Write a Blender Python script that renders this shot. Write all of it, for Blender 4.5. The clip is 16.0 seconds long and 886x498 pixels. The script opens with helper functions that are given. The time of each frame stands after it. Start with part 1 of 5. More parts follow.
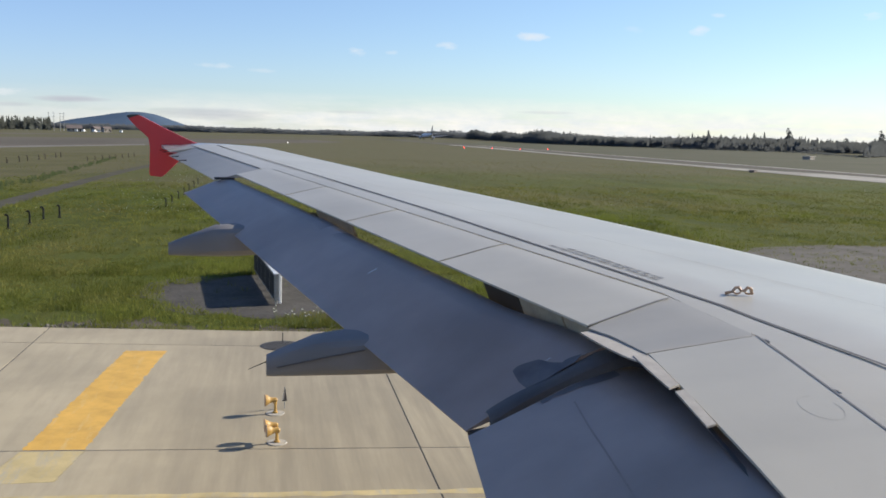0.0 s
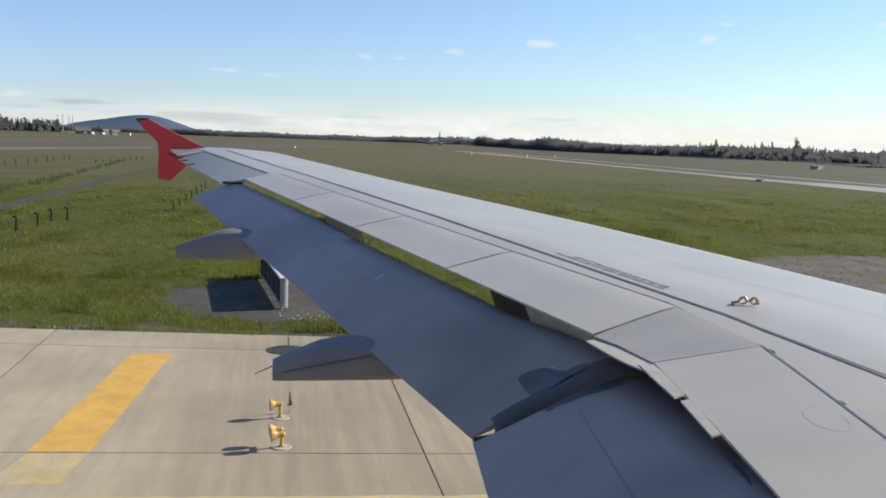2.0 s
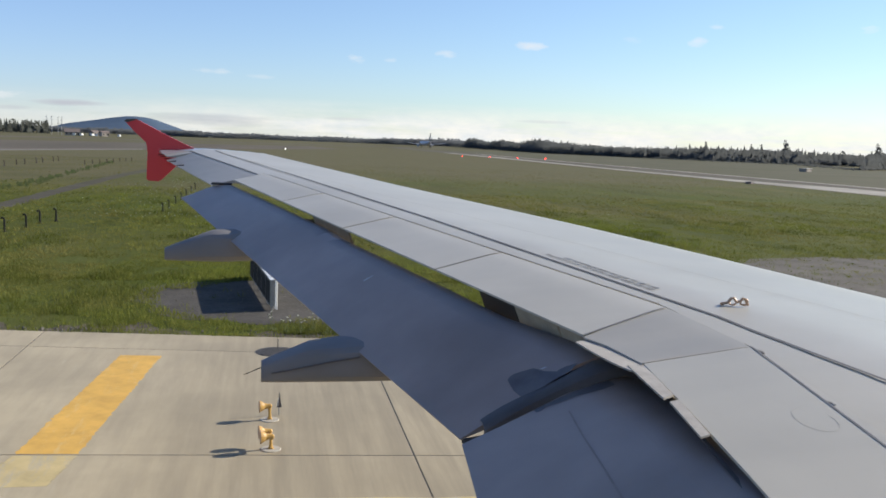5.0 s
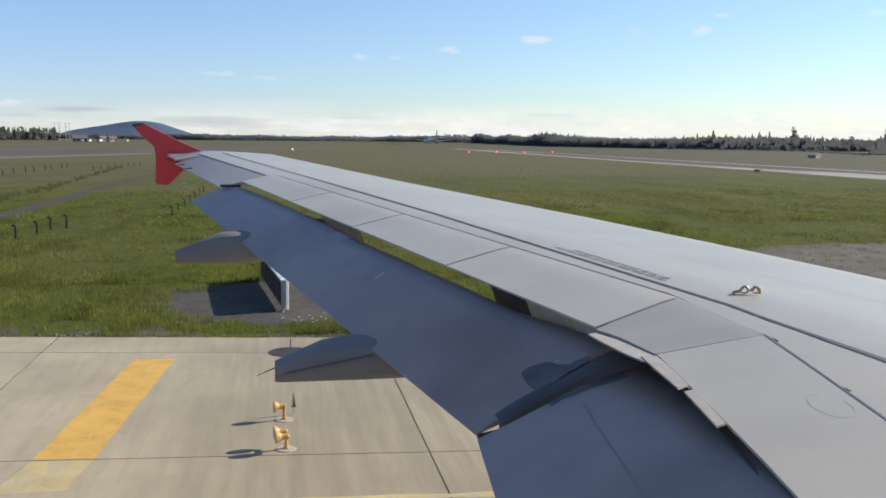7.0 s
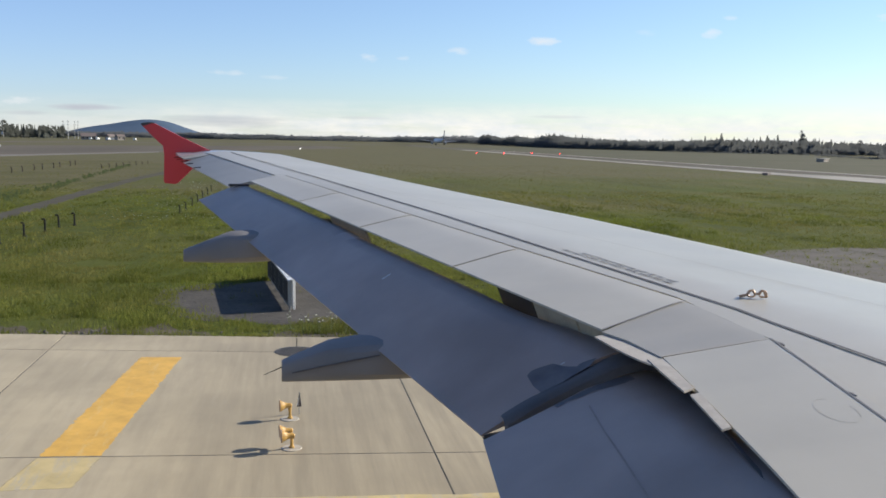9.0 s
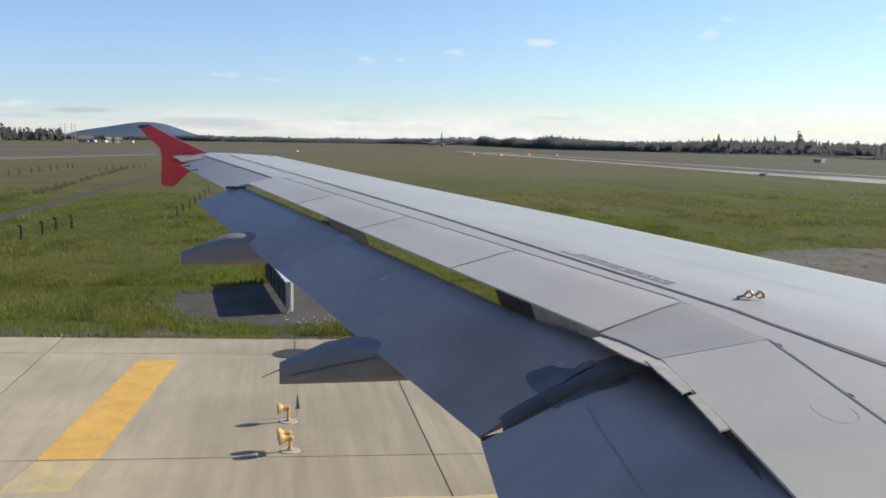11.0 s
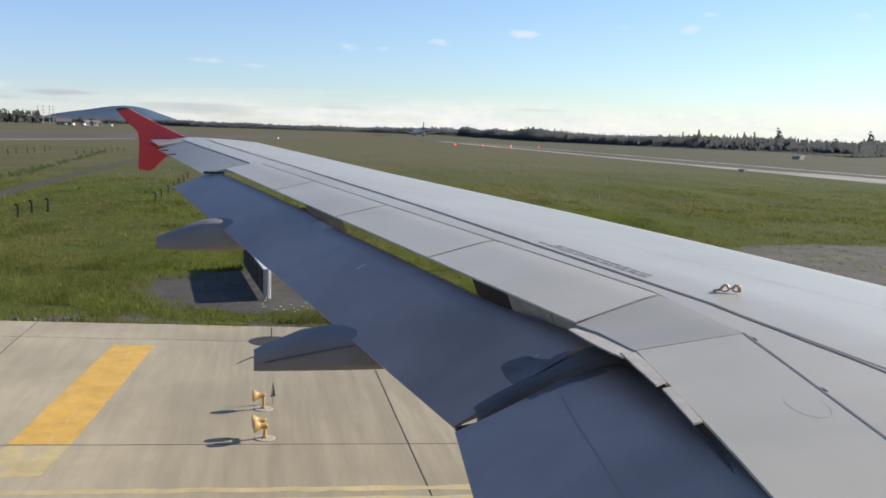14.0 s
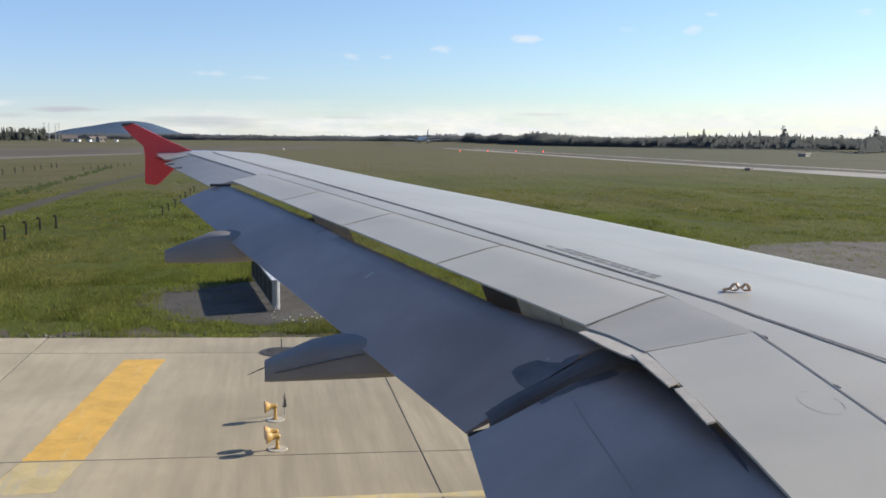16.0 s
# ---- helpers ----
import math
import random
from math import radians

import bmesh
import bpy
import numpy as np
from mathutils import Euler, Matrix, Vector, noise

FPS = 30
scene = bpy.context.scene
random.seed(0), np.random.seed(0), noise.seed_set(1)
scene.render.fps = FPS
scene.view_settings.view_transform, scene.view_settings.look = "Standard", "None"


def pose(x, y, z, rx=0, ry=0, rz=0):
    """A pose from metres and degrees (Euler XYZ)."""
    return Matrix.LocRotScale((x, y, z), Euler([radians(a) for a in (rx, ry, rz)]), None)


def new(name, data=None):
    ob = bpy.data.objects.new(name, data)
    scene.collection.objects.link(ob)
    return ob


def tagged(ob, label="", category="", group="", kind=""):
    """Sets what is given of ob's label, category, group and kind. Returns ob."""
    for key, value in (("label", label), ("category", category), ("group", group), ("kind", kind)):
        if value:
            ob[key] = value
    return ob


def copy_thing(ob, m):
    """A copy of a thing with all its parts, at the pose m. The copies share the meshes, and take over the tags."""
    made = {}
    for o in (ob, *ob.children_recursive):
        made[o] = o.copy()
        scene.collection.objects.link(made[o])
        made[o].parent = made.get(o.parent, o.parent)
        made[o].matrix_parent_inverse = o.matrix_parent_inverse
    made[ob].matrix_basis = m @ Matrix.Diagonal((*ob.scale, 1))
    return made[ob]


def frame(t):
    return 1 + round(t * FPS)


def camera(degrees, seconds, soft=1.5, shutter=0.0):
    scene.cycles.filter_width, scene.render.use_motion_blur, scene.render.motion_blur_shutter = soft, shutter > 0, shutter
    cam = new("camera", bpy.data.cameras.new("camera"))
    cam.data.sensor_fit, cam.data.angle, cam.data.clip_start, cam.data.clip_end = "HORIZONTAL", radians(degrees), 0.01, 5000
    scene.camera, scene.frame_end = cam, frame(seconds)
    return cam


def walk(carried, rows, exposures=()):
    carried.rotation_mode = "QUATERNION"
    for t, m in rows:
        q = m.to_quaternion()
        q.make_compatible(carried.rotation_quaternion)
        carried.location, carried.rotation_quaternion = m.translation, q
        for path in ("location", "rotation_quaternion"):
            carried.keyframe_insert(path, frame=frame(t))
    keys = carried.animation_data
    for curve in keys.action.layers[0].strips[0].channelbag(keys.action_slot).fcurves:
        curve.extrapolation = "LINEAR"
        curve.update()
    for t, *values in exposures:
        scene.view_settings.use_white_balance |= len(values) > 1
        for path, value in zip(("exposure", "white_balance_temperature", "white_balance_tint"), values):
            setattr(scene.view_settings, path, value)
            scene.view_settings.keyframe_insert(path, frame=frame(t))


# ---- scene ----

# X points to the nose of the airliner, Y outboard along its left wing, Z up; the ground is z = 0.
cam = camera(50.77, 16.0, soft=1.7)
# seconds, place and turn (tilt, lean, yaw) of the hand-held camera at the cabin window
ROWS_SEEN = [
    (0.0, -1.396, 1.758, 4.248, 83.050, -1.335, -10.145),
    (0.5, -1.403, 1.747, 4.254, 83.404, -1.495, -9.847),
    (1.0, -1.405, 1.740, 4.249, 83.757, -1.412, -9.706),
    (1.5, -1.404, 1.737, 4.252, 83.607, -1.188, -9.691),
    (2.0, -1.404, 1.740, 4.256, 83.403, -1.898, -9.698),
    (2.5, -1.400, 1.751, 4.253, 83.856, -1.973, -9.866),
    (3.0, -1.401, 1.743, 4.251, 84.316, -2.087, -9.885),
    (3.5, -1.406, 1.735, 4.251, 84.344, -2.217, -9.973),
    (4.0, -1.400, 1.749, 4.248, 84.021, -2.103, -10.192),
    (6.5, -1.393, 1.756, 4.247, 83.355, -1.429, -9.973),
    (7.0, -1.399, 1.752, 4.246, 83.302, -0.444, -9.866),
    (7.5, -1.398, 1.750, 4.245, 83.234, -0.764, -9.413),
    (8.0, -1.408, 1.738, 4.253, 83.425, -0.781, -9.147),
    (8.5, -1.407, 1.735, 4.257, 83.450, -0.696, -9.046),
    (9.0, -1.407, 1.736, 4.251, 83.347, -0.889, -9.414),
    (11.5, -1.402, 1.740, 4.252, 83.463, -0.718, -9.565),
    (12.0, -1.397, 1.749, 4.251, 83.164, -1.313, -10.173),
    (12.5, -1.390, 1.766, 4.234, 82.885, -1.195, -10.679),
    (13.0, -1.394, 1.760, 4.235, 82.969, -1.185, -10.990),
    (13.5, -1.390, 1.761, 4.240, 83.004, -1.462, -10.788),
    (14.0, -1.385, 1.767, 4.241, 82.865, -1.828, -10.686),
    (14.5, -1.386, 1.760, 4.245, 82.825, -1.687, -10.639),
    (15.0, -1.398, 1.762, 4.239, 83.206, -1.113, -10.806),
    (15.5, -1.399, 1.753, 4.241, 83.400, -0.963, -10.568),
    (16.0, -1.387, 1.766, 4.238, 83.272, -0.319, -10.408),
]
walk(cam, [(t, pose(*p)) for t, *p in ROWS_SEEN], exposures=[(0.0, 0.55), (16.0, 0.55)])

# ---- daylight ----
SUN_EL, SUN_AZ = radians(25.5), radians(12)          # azimuth from +X towards +Y
SUN_DIR = Vector((math.cos(SUN_EL) * math.cos(SUN_AZ), math.cos(SUN_EL) * math.sin(SUN_AZ), math.sin(SUN_EL)))
sun_data = bpy.data.lights.new("sun", "SUN")
sun_data.energy, sun_data.angle, sun_data.color = 5.2, radians(0.5), (1.0, 0.93, 0.82)
sun = new("sun", sun_data)
sun.rotation_mode = "QUATERNION"
sun.rotation_quaternion = (-SUN_DIR).to_track_quat("-Z", "Y")

world = bpy.data.worlds.new("world")
scene.world = world
world.use_nodes = True


class Nodes:
    """Short hand for building a node tree."""

    def __init__(self, tree):
        self.tree, self.n, self.l = tree, tree.nodes, tree.links
        self.n.clear()

    def add(self, kind, **props):
        node = self.n.new(kind)
        for key, value in props.items():
            setattr(node, key, value)
        return node

    def put(self, socket, value):
        if isinstance(value, bpy.types.NodeSocket):
            self.l.new(value, socket)
        elif isinstance(value, bpy.types.Node):
            self.l.new(value.outputs[0], socket)
        elif isinstance(value, (tuple, list)) and socket.type == "RGBA" and len(value) == 3:
            socket.default_value = (*value, 1)
        else:
            socket.default_value = value

    def math(self, op, a, b=0.0, clamp=False):
        node = self.add("ShaderNodeMath", operation=op, use_clamp=clamp)
        self.put(node.inputs[0], a)
        self.put(node.inputs[1], b)
        return node.outputs[0]

    def mix(self, fac, a, b, blend="MIX"):
        node = self.add("ShaderNodeMix", data_type="RGBA", blend_type=blend)
        self.put(node.inputs[0], fac)
        self.put(node.inputs[6], a)
        self.put(node.inputs[7], b)
        return node.outputs[2]

    def noise(self, vector, scale, detail=4.0, rough=0.55, distortion=0.0):
        node = self.add("ShaderNodeTexNoise")
        self.put(node.inputs["Vector"], vector)
        node.inputs["Scale"].default_value = scale
        node.inputs["Detail"].default_value = detail
        node.inputs["Roughness"].default_value = rough
        node.inputs["Distortion"].default_value = distortion
        return node.outputs[0]

    def ramp(self, fac, lo, hi):
        node = self.add("ShaderNodeMapRange", clamp=True)
        self.put(node.inputs[0], fac)
        node.inputs[1].default_value, node.inputs[2].default_value = lo, hi
        return node.outputs[0]

    def scaled(self, vector, size):
        node = self.add("ShaderNodeMapping")
        self.put(node.inputs[0], vector)
        node.inputs[3].default_value = size
        return node.outputs[0]


def build_sky():
    k = Nodes(world.node_tree)
    sky = k.add("ShaderNodeTexSky", sky_type="NISHITA", sun_disc=False, sun_elevation=SUN_EL,
                sun_rotation=math.pi / 2 - SUN_AZ, altitude=200, air_density=1.0, dust_density=0.15, ozone_density=1.2)
    way = k.add("ShaderNodeTexCoord").outputs["Generated"]
    sep = k.add("ShaderNodeSeparateXYZ")
    k.put(sep.inputs[0], way)
    azimuth = k.math("ARCTAN2", sep.outputs[0], sep.outputs[1])      # from +Y towards +X
    level = k.math("ARCSINE", sep.outputs[2])
    # thin cloud bank low over the horizon, streaked along it
    streaks = k.noise(k.scaled(way, (7, 7, 70)), 1.0, 6, 0.6)
    bank = k.math("MULTIPLY", k.ramp(level, 0.042, 0.016), k.ramp(streaks, 0.30, 0.55))
    puffs = k.noise(k.scaled(way, (34, 34, 90)), 1.0, 6, 0.62)
    cover = k.math("MULTIPLY", bank, k.math("ADD", k.math("MULTIPLY", k.ramp(azimuth, -0.25, 0.10), 0.5), 0.35))
    # small fair-weather clouds: azimuth, elevation, half width, half height, strength
    for az, el, w, h, s in CLOUDS:
        u = k.math("DIVIDE", k.math("SUBTRACT", azimuth, radians(az)), radians(w))
        v = k.math("DIVIDE", k.math("SUBTRACT", level, radians(el)), radians(h))
        r = k.math("ADD", k.math("MULTIPLY", u, u), k.math("MULTIPLY", v, v))
        edge = k.math("SUBTRACT", k.math("SUBTRACT", 1.25, r), k.math("MULTIPLY", k.math("SUBTRACT", puffs, 0.22), 2.9))
        cover = k.math("MAXIMUM", cover, k.math("MULTIPLY", k.ramp(edge, 0.0, 1.1), s))
    glow = k.mix(k.ramp(puffs, 0.3, 0.7), (6.2, 6.5, 6.9), (8.0, 7.7, 7.3))
    grey = 0.0
    for az, el, w, h, s in GREY_CLOUDS:
        u = k.math("DIVIDE", k.math("SUBTRACT", azimuth, radians(az)), radians(w))
        v = k.math("DIVIDE", k.math("SUBTRACT", level, radians(el)), radians(h))
        r = k.math("ADD", k.math("MULTIPLY", u, u), k.math("MULTIPLY", v, v))
        edge = k.math("SUBTRACT", k.math("SUBTRACT", 1.25, r), k.math("MULTIPLY", k.math("SUBTRACT", streaks, 0.30), 2.2))
        grey = k.math("MAXIMUM", grey, k.math("MULTIPLY", k.ramp(edge, 0.0, 1.0), s))
    low = k.mix(k.ramp(azimuth, -0.25, 0.55), (0.70, 0.845, 1.26), (0.76, 0.895, 1.06))
    high = k.mix(k.ramp(azimuth, -0.25, 0.35), (0.86, 0.965, 1.26), (0.87, 0.97, 1.17))
    air = k.mix(k.ramp(level, 0.0, 0.16), low, high)
    clear = k.mix(1.0, sky.outputs[0], air, "MULTIPLY")
    colour = k.mix(cover, clear, glow)
    colour = k.mix(grey, colour, (3.95, 4.0, 4.55))
    back = k.add("ShaderNodeBackground")
    k.put(back.inputs[0], colour)
    back.inputs[1].default_value = 0.09
    out = k.add("ShaderNodeOutputWorld")
    k.put(out.inputs[0], back)


CLOUDS = [
    (4.9, 4.87, 1.0, 0.38, 0.8), (6.95, 4.84, 0.7, 0.25, 0.5), (10.3, 5.28, 0.9, 0.34, 0.75),
    (15.5, 5.97, 1.35, 0.42, 0.95), (25.0, 6.37, 0.9, 0.38, 0.75), (26.1, 7.2, 0.7, 0.28, 0.65),
    (-3.4, 3.72, 1.9, 0.28, 0.6), (-0.8, 3.56, 1.3, 0.18, 0.4), (-14.8, 1.85, 1.8, 0.42, 0.95),
     (34.3, 7.1, 1.2, 0.4, 0.8), (14.9, 2.1, 1.6, 0.3, 0.4), (21.5, 6.4, 0.9, 0.3, 0.3),
]
GREY_CLOUDS = [(-11.3, 1.55, 2.3, 0.22, 0.75), (-14.5, 1.15, 1.3, 0.15, 0.4), (-3.4, 0.95, 4.2, 0.5, 0.55), (4.6, 1.25, 1.9, 0.12, 0.3), (16.5, 1.5, 2.2, 0.14, 0.35)]
build_sky()


# ---- materials ----
def material(name, base, second=None, rough=0.6, metal=0.0, scale=3.0, fine=60.0, bump=0.1, spread=(0.35, 0.65),
             stretch=(1, 1, 1), per_object=0.0, per_island=0.0, specular=0.5, coat=0.0, fine_amount=0.25, bump_distance=0.01):
    """A surface of two colours mixed by coarse and fine noise, in metres of the object's own space."""
    m = bpy.data.materials.new(name)
    m.use_nodes = True
    k = Nodes(m.node_tree)
    co = k.scaled(k.add("ShaderNodeTexCoord").outputs["Object"], stretch)
    coarse = k.noise(co, scale, 5)
    grain = k.noise(co, fine, 3)
    second = second or tuple(c * 0.8 for c in base)
    colour = k.mix(k.ramp(coarse, *spread), base, second)
    colour = k.mix(k.math("MULTIPLY", k.ramp(grain, 0.35, 0.7), fine_amount), colour, tuple(c * 0.55 for c in second))
    if per_object or per_island:
        source = (k.add("ShaderNodeObjectInfo").outputs["Random"] if per_object
                  else k.add("ShaderNodeNewGeometry").outputs["Random Per Island"])
        amount = per_object or per_island
        hsv = k.add("ShaderNodeHueSaturation")
        k.put(hsv.inputs["Color"], colour)
        k.put(hsv.inputs["Value"], k.math("ADD", k.math("MULTIPLY", source, 2 * amount), 1 - amount))
        colour = hsv.outputs[0]
    b = k.add("ShaderNodeBsdfPrincipled")
    k.put(b.inputs["Base Color"], colour)
    k.put(b.inputs["Roughness"], k.math("ADD", k.math("MULTIPLY", coarse, 0.16), rough - 0.08))
    b.inputs["Metallic"].default_value = metal
    b.inputs["Specular IOR Level"].default_value = specular
    b.inputs["Coat Weight"].default_value = coat
    if bump:
        bp = k.add("ShaderNodeBump")
        bp.inputs["Strength"].default_value, bp.inputs["Distance"].default_value = bump, bump_distance
        k.put(bp.inputs["Height"], k.math("ADD", coarse, k.math("MULTIPLY", grain, 0.4)))
        k.put(b.inputs["Normal"], bp)
    out = k.add("ShaderNodeOutputMaterial")
    k.put(out.inputs[0], b)
    return m


def glow(name, colour, strength):
    m = bpy.data.materials.new(name)
    m.use_nodes = True
    k = Nodes(m.node_tree)
    e = k.add("ShaderNodeEmission")
    k.put(e.inputs[0], colour)
    e.inputs[1].default_value = strength
    k.put(k.add("ShaderNodeOutputMaterial").inputs[0], e)
    return m


def concrete_material():
    """Pale airfield concrete with broom marks across the lane, blotches, tyre and rain stains."""
    m = bpy.data.materials.new("concrete")
    m.use_nodes = True
    k = Nodes(m.node_tree)
    co = k.add("ShaderNodeTexCoord").outputs["Object"]
    blot = k.noise(co, 0.35, 6, 0.6)
    streak = k.noise(k.scaled(co, (3.2, 0.35, 1)), 1.0, 5, 0.65)
    grain = k.noise(co, 45, 3)
    marks = k.noise(k.scaled(co, (9, 0.7, 1)), 1.0, 3, 0.6)
    colour = k.mix(k.ramp(blot, 0.36, 0.64), (0.472, 0.394, 0.258), (0.362, 0.303, 0.199))
    colour = k.mix(k.math("MULTIPLY", k.ramp(streak, 0.43, 0.74), 0.38), colour, (0.205, 0.174, 0.125))
    colour = k.mix(k.math("MULTIPLY", k.ramp(marks, 0.60, 0.78), 0.3), colour, (0.45, 0.40, 0.30))
    colour = k.mix(k.math("MULTIPLY", grain, 0.18), colour, (0.2, 0.18, 0.15))
    # a darker streaked band along Y, strongest near x = 0.1
    place = k.add("ShaderNodeSeparateXYZ")
    spot = k.add("ShaderNodeNewGeometry").outputs["Position"]
    k.put(place.inputs[0], spot)
    smear = k.noise(k.scaled(spot, (3.4, 0.16, 1)), 1.0, 5, 0.65)
    lane = k.ramp(k.math("ABSOLUTE", k.math("SUBTRACT", place.outputs[0], 0.1)), 4.2, 1.6)
    colour = k.mix(k.math("MULTIPLY", k.math("MULTIPLY", lane, k.ramp(smear, 0.22, 0.60)), 0.66), colour, (0.205, 0.172, 0.118))
    hsv = k.add("ShaderNodeHueSaturation")
    k.put(hsv.inputs["Color"], colour)
    k.put(hsv.inputs["Value"], k.math("ADD", k.math("MULTIPLY", k.add("ShaderNodeObjectInfo").outputs["Random"], 0.10), 0.95))
    b = k.add("ShaderNodeBsdfPrincipled")
    k.put(b.inputs["Base Color"], hsv)
    b.inputs["Roughness"].default_value = 0.8
    bp = k.add("ShaderNodeBump")
    bp.inputs["Strength"].default_value, bp.inputs["Distance"].default_value = 0.25, 0.006
    k.put(bp.inputs["Height"], k.math("ADD", grain, streak))
    k.put(b.inputs["Normal"], bp)
    k.put(k.add("ShaderNodeOutputMaterial").inputs[0], b)
    return m


def worn_paint(name, colour, cover, worn=(0.36, 0.33, 0.27)):
    """Road paint worn through to the concrete in streaks; cover: about how much of it is left."""
    m = bpy.data.materials.new(name)
    m.use_nodes = True
    k = Nodes(m.node_tree)
    co = k.add("ShaderNodeTexCoord").outputs["Object"]
    a = k.noise(k.scaled(co, (5, 0.8, 1)), 1.0, 6, 0.7)
    g = k.noise(co, 30, 3)
    low = 0.74 - 0.42 * cover
    left = k.ramp(k.math("ADD", a, k.math("MULTIPLY", g, 0.25)), low, low + 0.2)
    tone = k.mix(k.ramp(k.noise(co, 1.7, 5, 0.65), 0.32, 0.68), tuple(c * 1.06 for c in colour), tuple(c * 0.74 for c in colour))
    b = k.add("ShaderNodeBsdfPrincipled")
    k.put(b.inputs["Base Color"], k.mix(left, worn, tone))
    b.inputs["Roughness"].default_value = 0.7
    k.put(k.add("ShaderNodeOutputMaterial").inputs[0], b)
    return m


def wing_paint(name, base, rough, dirt, dirt_colour=(0.10, 0.10, 0.11), gloss=0.5, mottle=0.13):
    """Aircraft paint: semi-gloss, with faint chordwise streaks of grime and small scuffs."""
    m = bpy.data.materials.new(name)
    m.use_nodes = True
    k = Nodes(m.node_tree)
    co = k.add("ShaderNodeTexCoord").outputs["Object"]
    cloud = k.noise(co, 0.9, 5)
    streak = k.noise(k.scaled(co, (0.7, 2.6, 1)), 1.0, 2, 0.5)
    speck = k.noise(co, 4, 3, 0.5)
    colour = k.mix(k.ramp(cloud, 0.3, 0.7), base, tuple(c * (1 - mottle) for c in base))
    colour = k.mix(k.math("MULTIPLY", k.ramp(streak, 0.42, 0.85), dirt), colour, dirt_colour)
    colour = k.mix(k.math("MULTIPLY", k.ramp(speck, 0.52, 0.80), dirt * 0.35), colour, dirt_colour)
    b = k.add("ShaderNodeBsdfPrincipled")
    k.put(b.inputs["Base Color"], colour)
    k.put(b.inputs["Roughness"], k.math("ADD", k.math("MULTIPLY", cloud, 0.08), rough - 0.04))
    b.inputs["Specular IOR Level"].default_value = gloss
    bp = k.add("ShaderNodeBump")
    bp.inputs["Strength"].default_value, bp.inputs["Distance"].default_value = 0.02, 0.01
    k.put(bp.inputs["Height"], k.noise(co, 2.2, 2))
    k.put(b.inputs["Normal"], bp)
    k.put(k.add("ShaderNodeOutputMaterial").inputs[0], b)
    return m


def grass_ground():
    """Mown airfield grass: green with dry, brownish and darker areas of several sizes."""
    m = bpy.data.materials.new("grass_ground")
    m.use_nodes = True
    k = Nodes(m.node_tree)
    co = k.add("ShaderNodeTexCoord").outputs["Object"]
    wide = k.noise(k.scaled(co, (0.010, 0.022, 1)), 1.0, 5, 0.6)
    mid = k.noise(k.scaled(co, (0.24, 0.035, 1)), 1.0, 6, 0.7)
    pale = k.noise(k.scaled(co, (0.12, 0.022, 1)), 1.0, 6, 0.7)
    tuft = k.noise(k.scaled(co, (1.3, 0.16, 1)), 1.0, 6, 0.72)
    fine = k.noise(co, 12, 4, 0.7)
    colour = k.mix(k.ramp(wide, 0.38, 0.62), (0.066, 0.088, 0.012), (0.087, 0.083, 0.021))
    colour = k.mix(k.math("MULTIPLY", k.ramp(mid, 0.46, 0.66), 0.75), colour, (0.041, 0.052, 0.006))
    colour = k.mix(k.math("MULTIPLY", k.ramp(pale, 0.52, 0.72), 0.75), colour, (0.142, 0.128, 0.036))
    colour = k.mix(k.math("MULTIPLY", k.ramp(tuft, 0.5, 0.72), 0.6), colour, (0.040, 0.044, 0.006))
    sep = k.add("ShaderNodeSeparateXYZ")
    k.put(sep.inputs[0], co)
    mown = k.ramp(k.math("ADD", sep.outputs[1], k.math("MULTIPLY", k.math("SUBTRACT", wide, 0.5), 200)), 62, 145)
    colour = k.mix(k.math("MULTIPLY", mown, 0.8), colour, (0.122, 0.106, 0.060))
    colour = k.mix(k.math("MULTIPLY", k.ramp(fine, 0.45, 0.75), 0.22), colour, (0.11, 0.11, 0.04))
    b = k.add("ShaderNodeBsdfPrincipled")
    k.put(b.inputs["Base Color"], colour)
    b.inputs["Roughness"].default_value = 0.95
    b.inputs["Specular IOR Level"].default_value = 0.1
    bp = k.add("ShaderNodeBump")
    bp.inputs["Strength"].default_value, bp.inputs["Distance"].default_value = 0.5, 0.1
    k.put(bp.inputs["Height"], k.math("ADD", tuft, k.math("MULTIPLY", fine, 0.5)))
    k.put(b.inputs["Normal"], bp)
    k.put(k.add("ShaderNodeOutputMaterial").inputs[0], b)
    return m


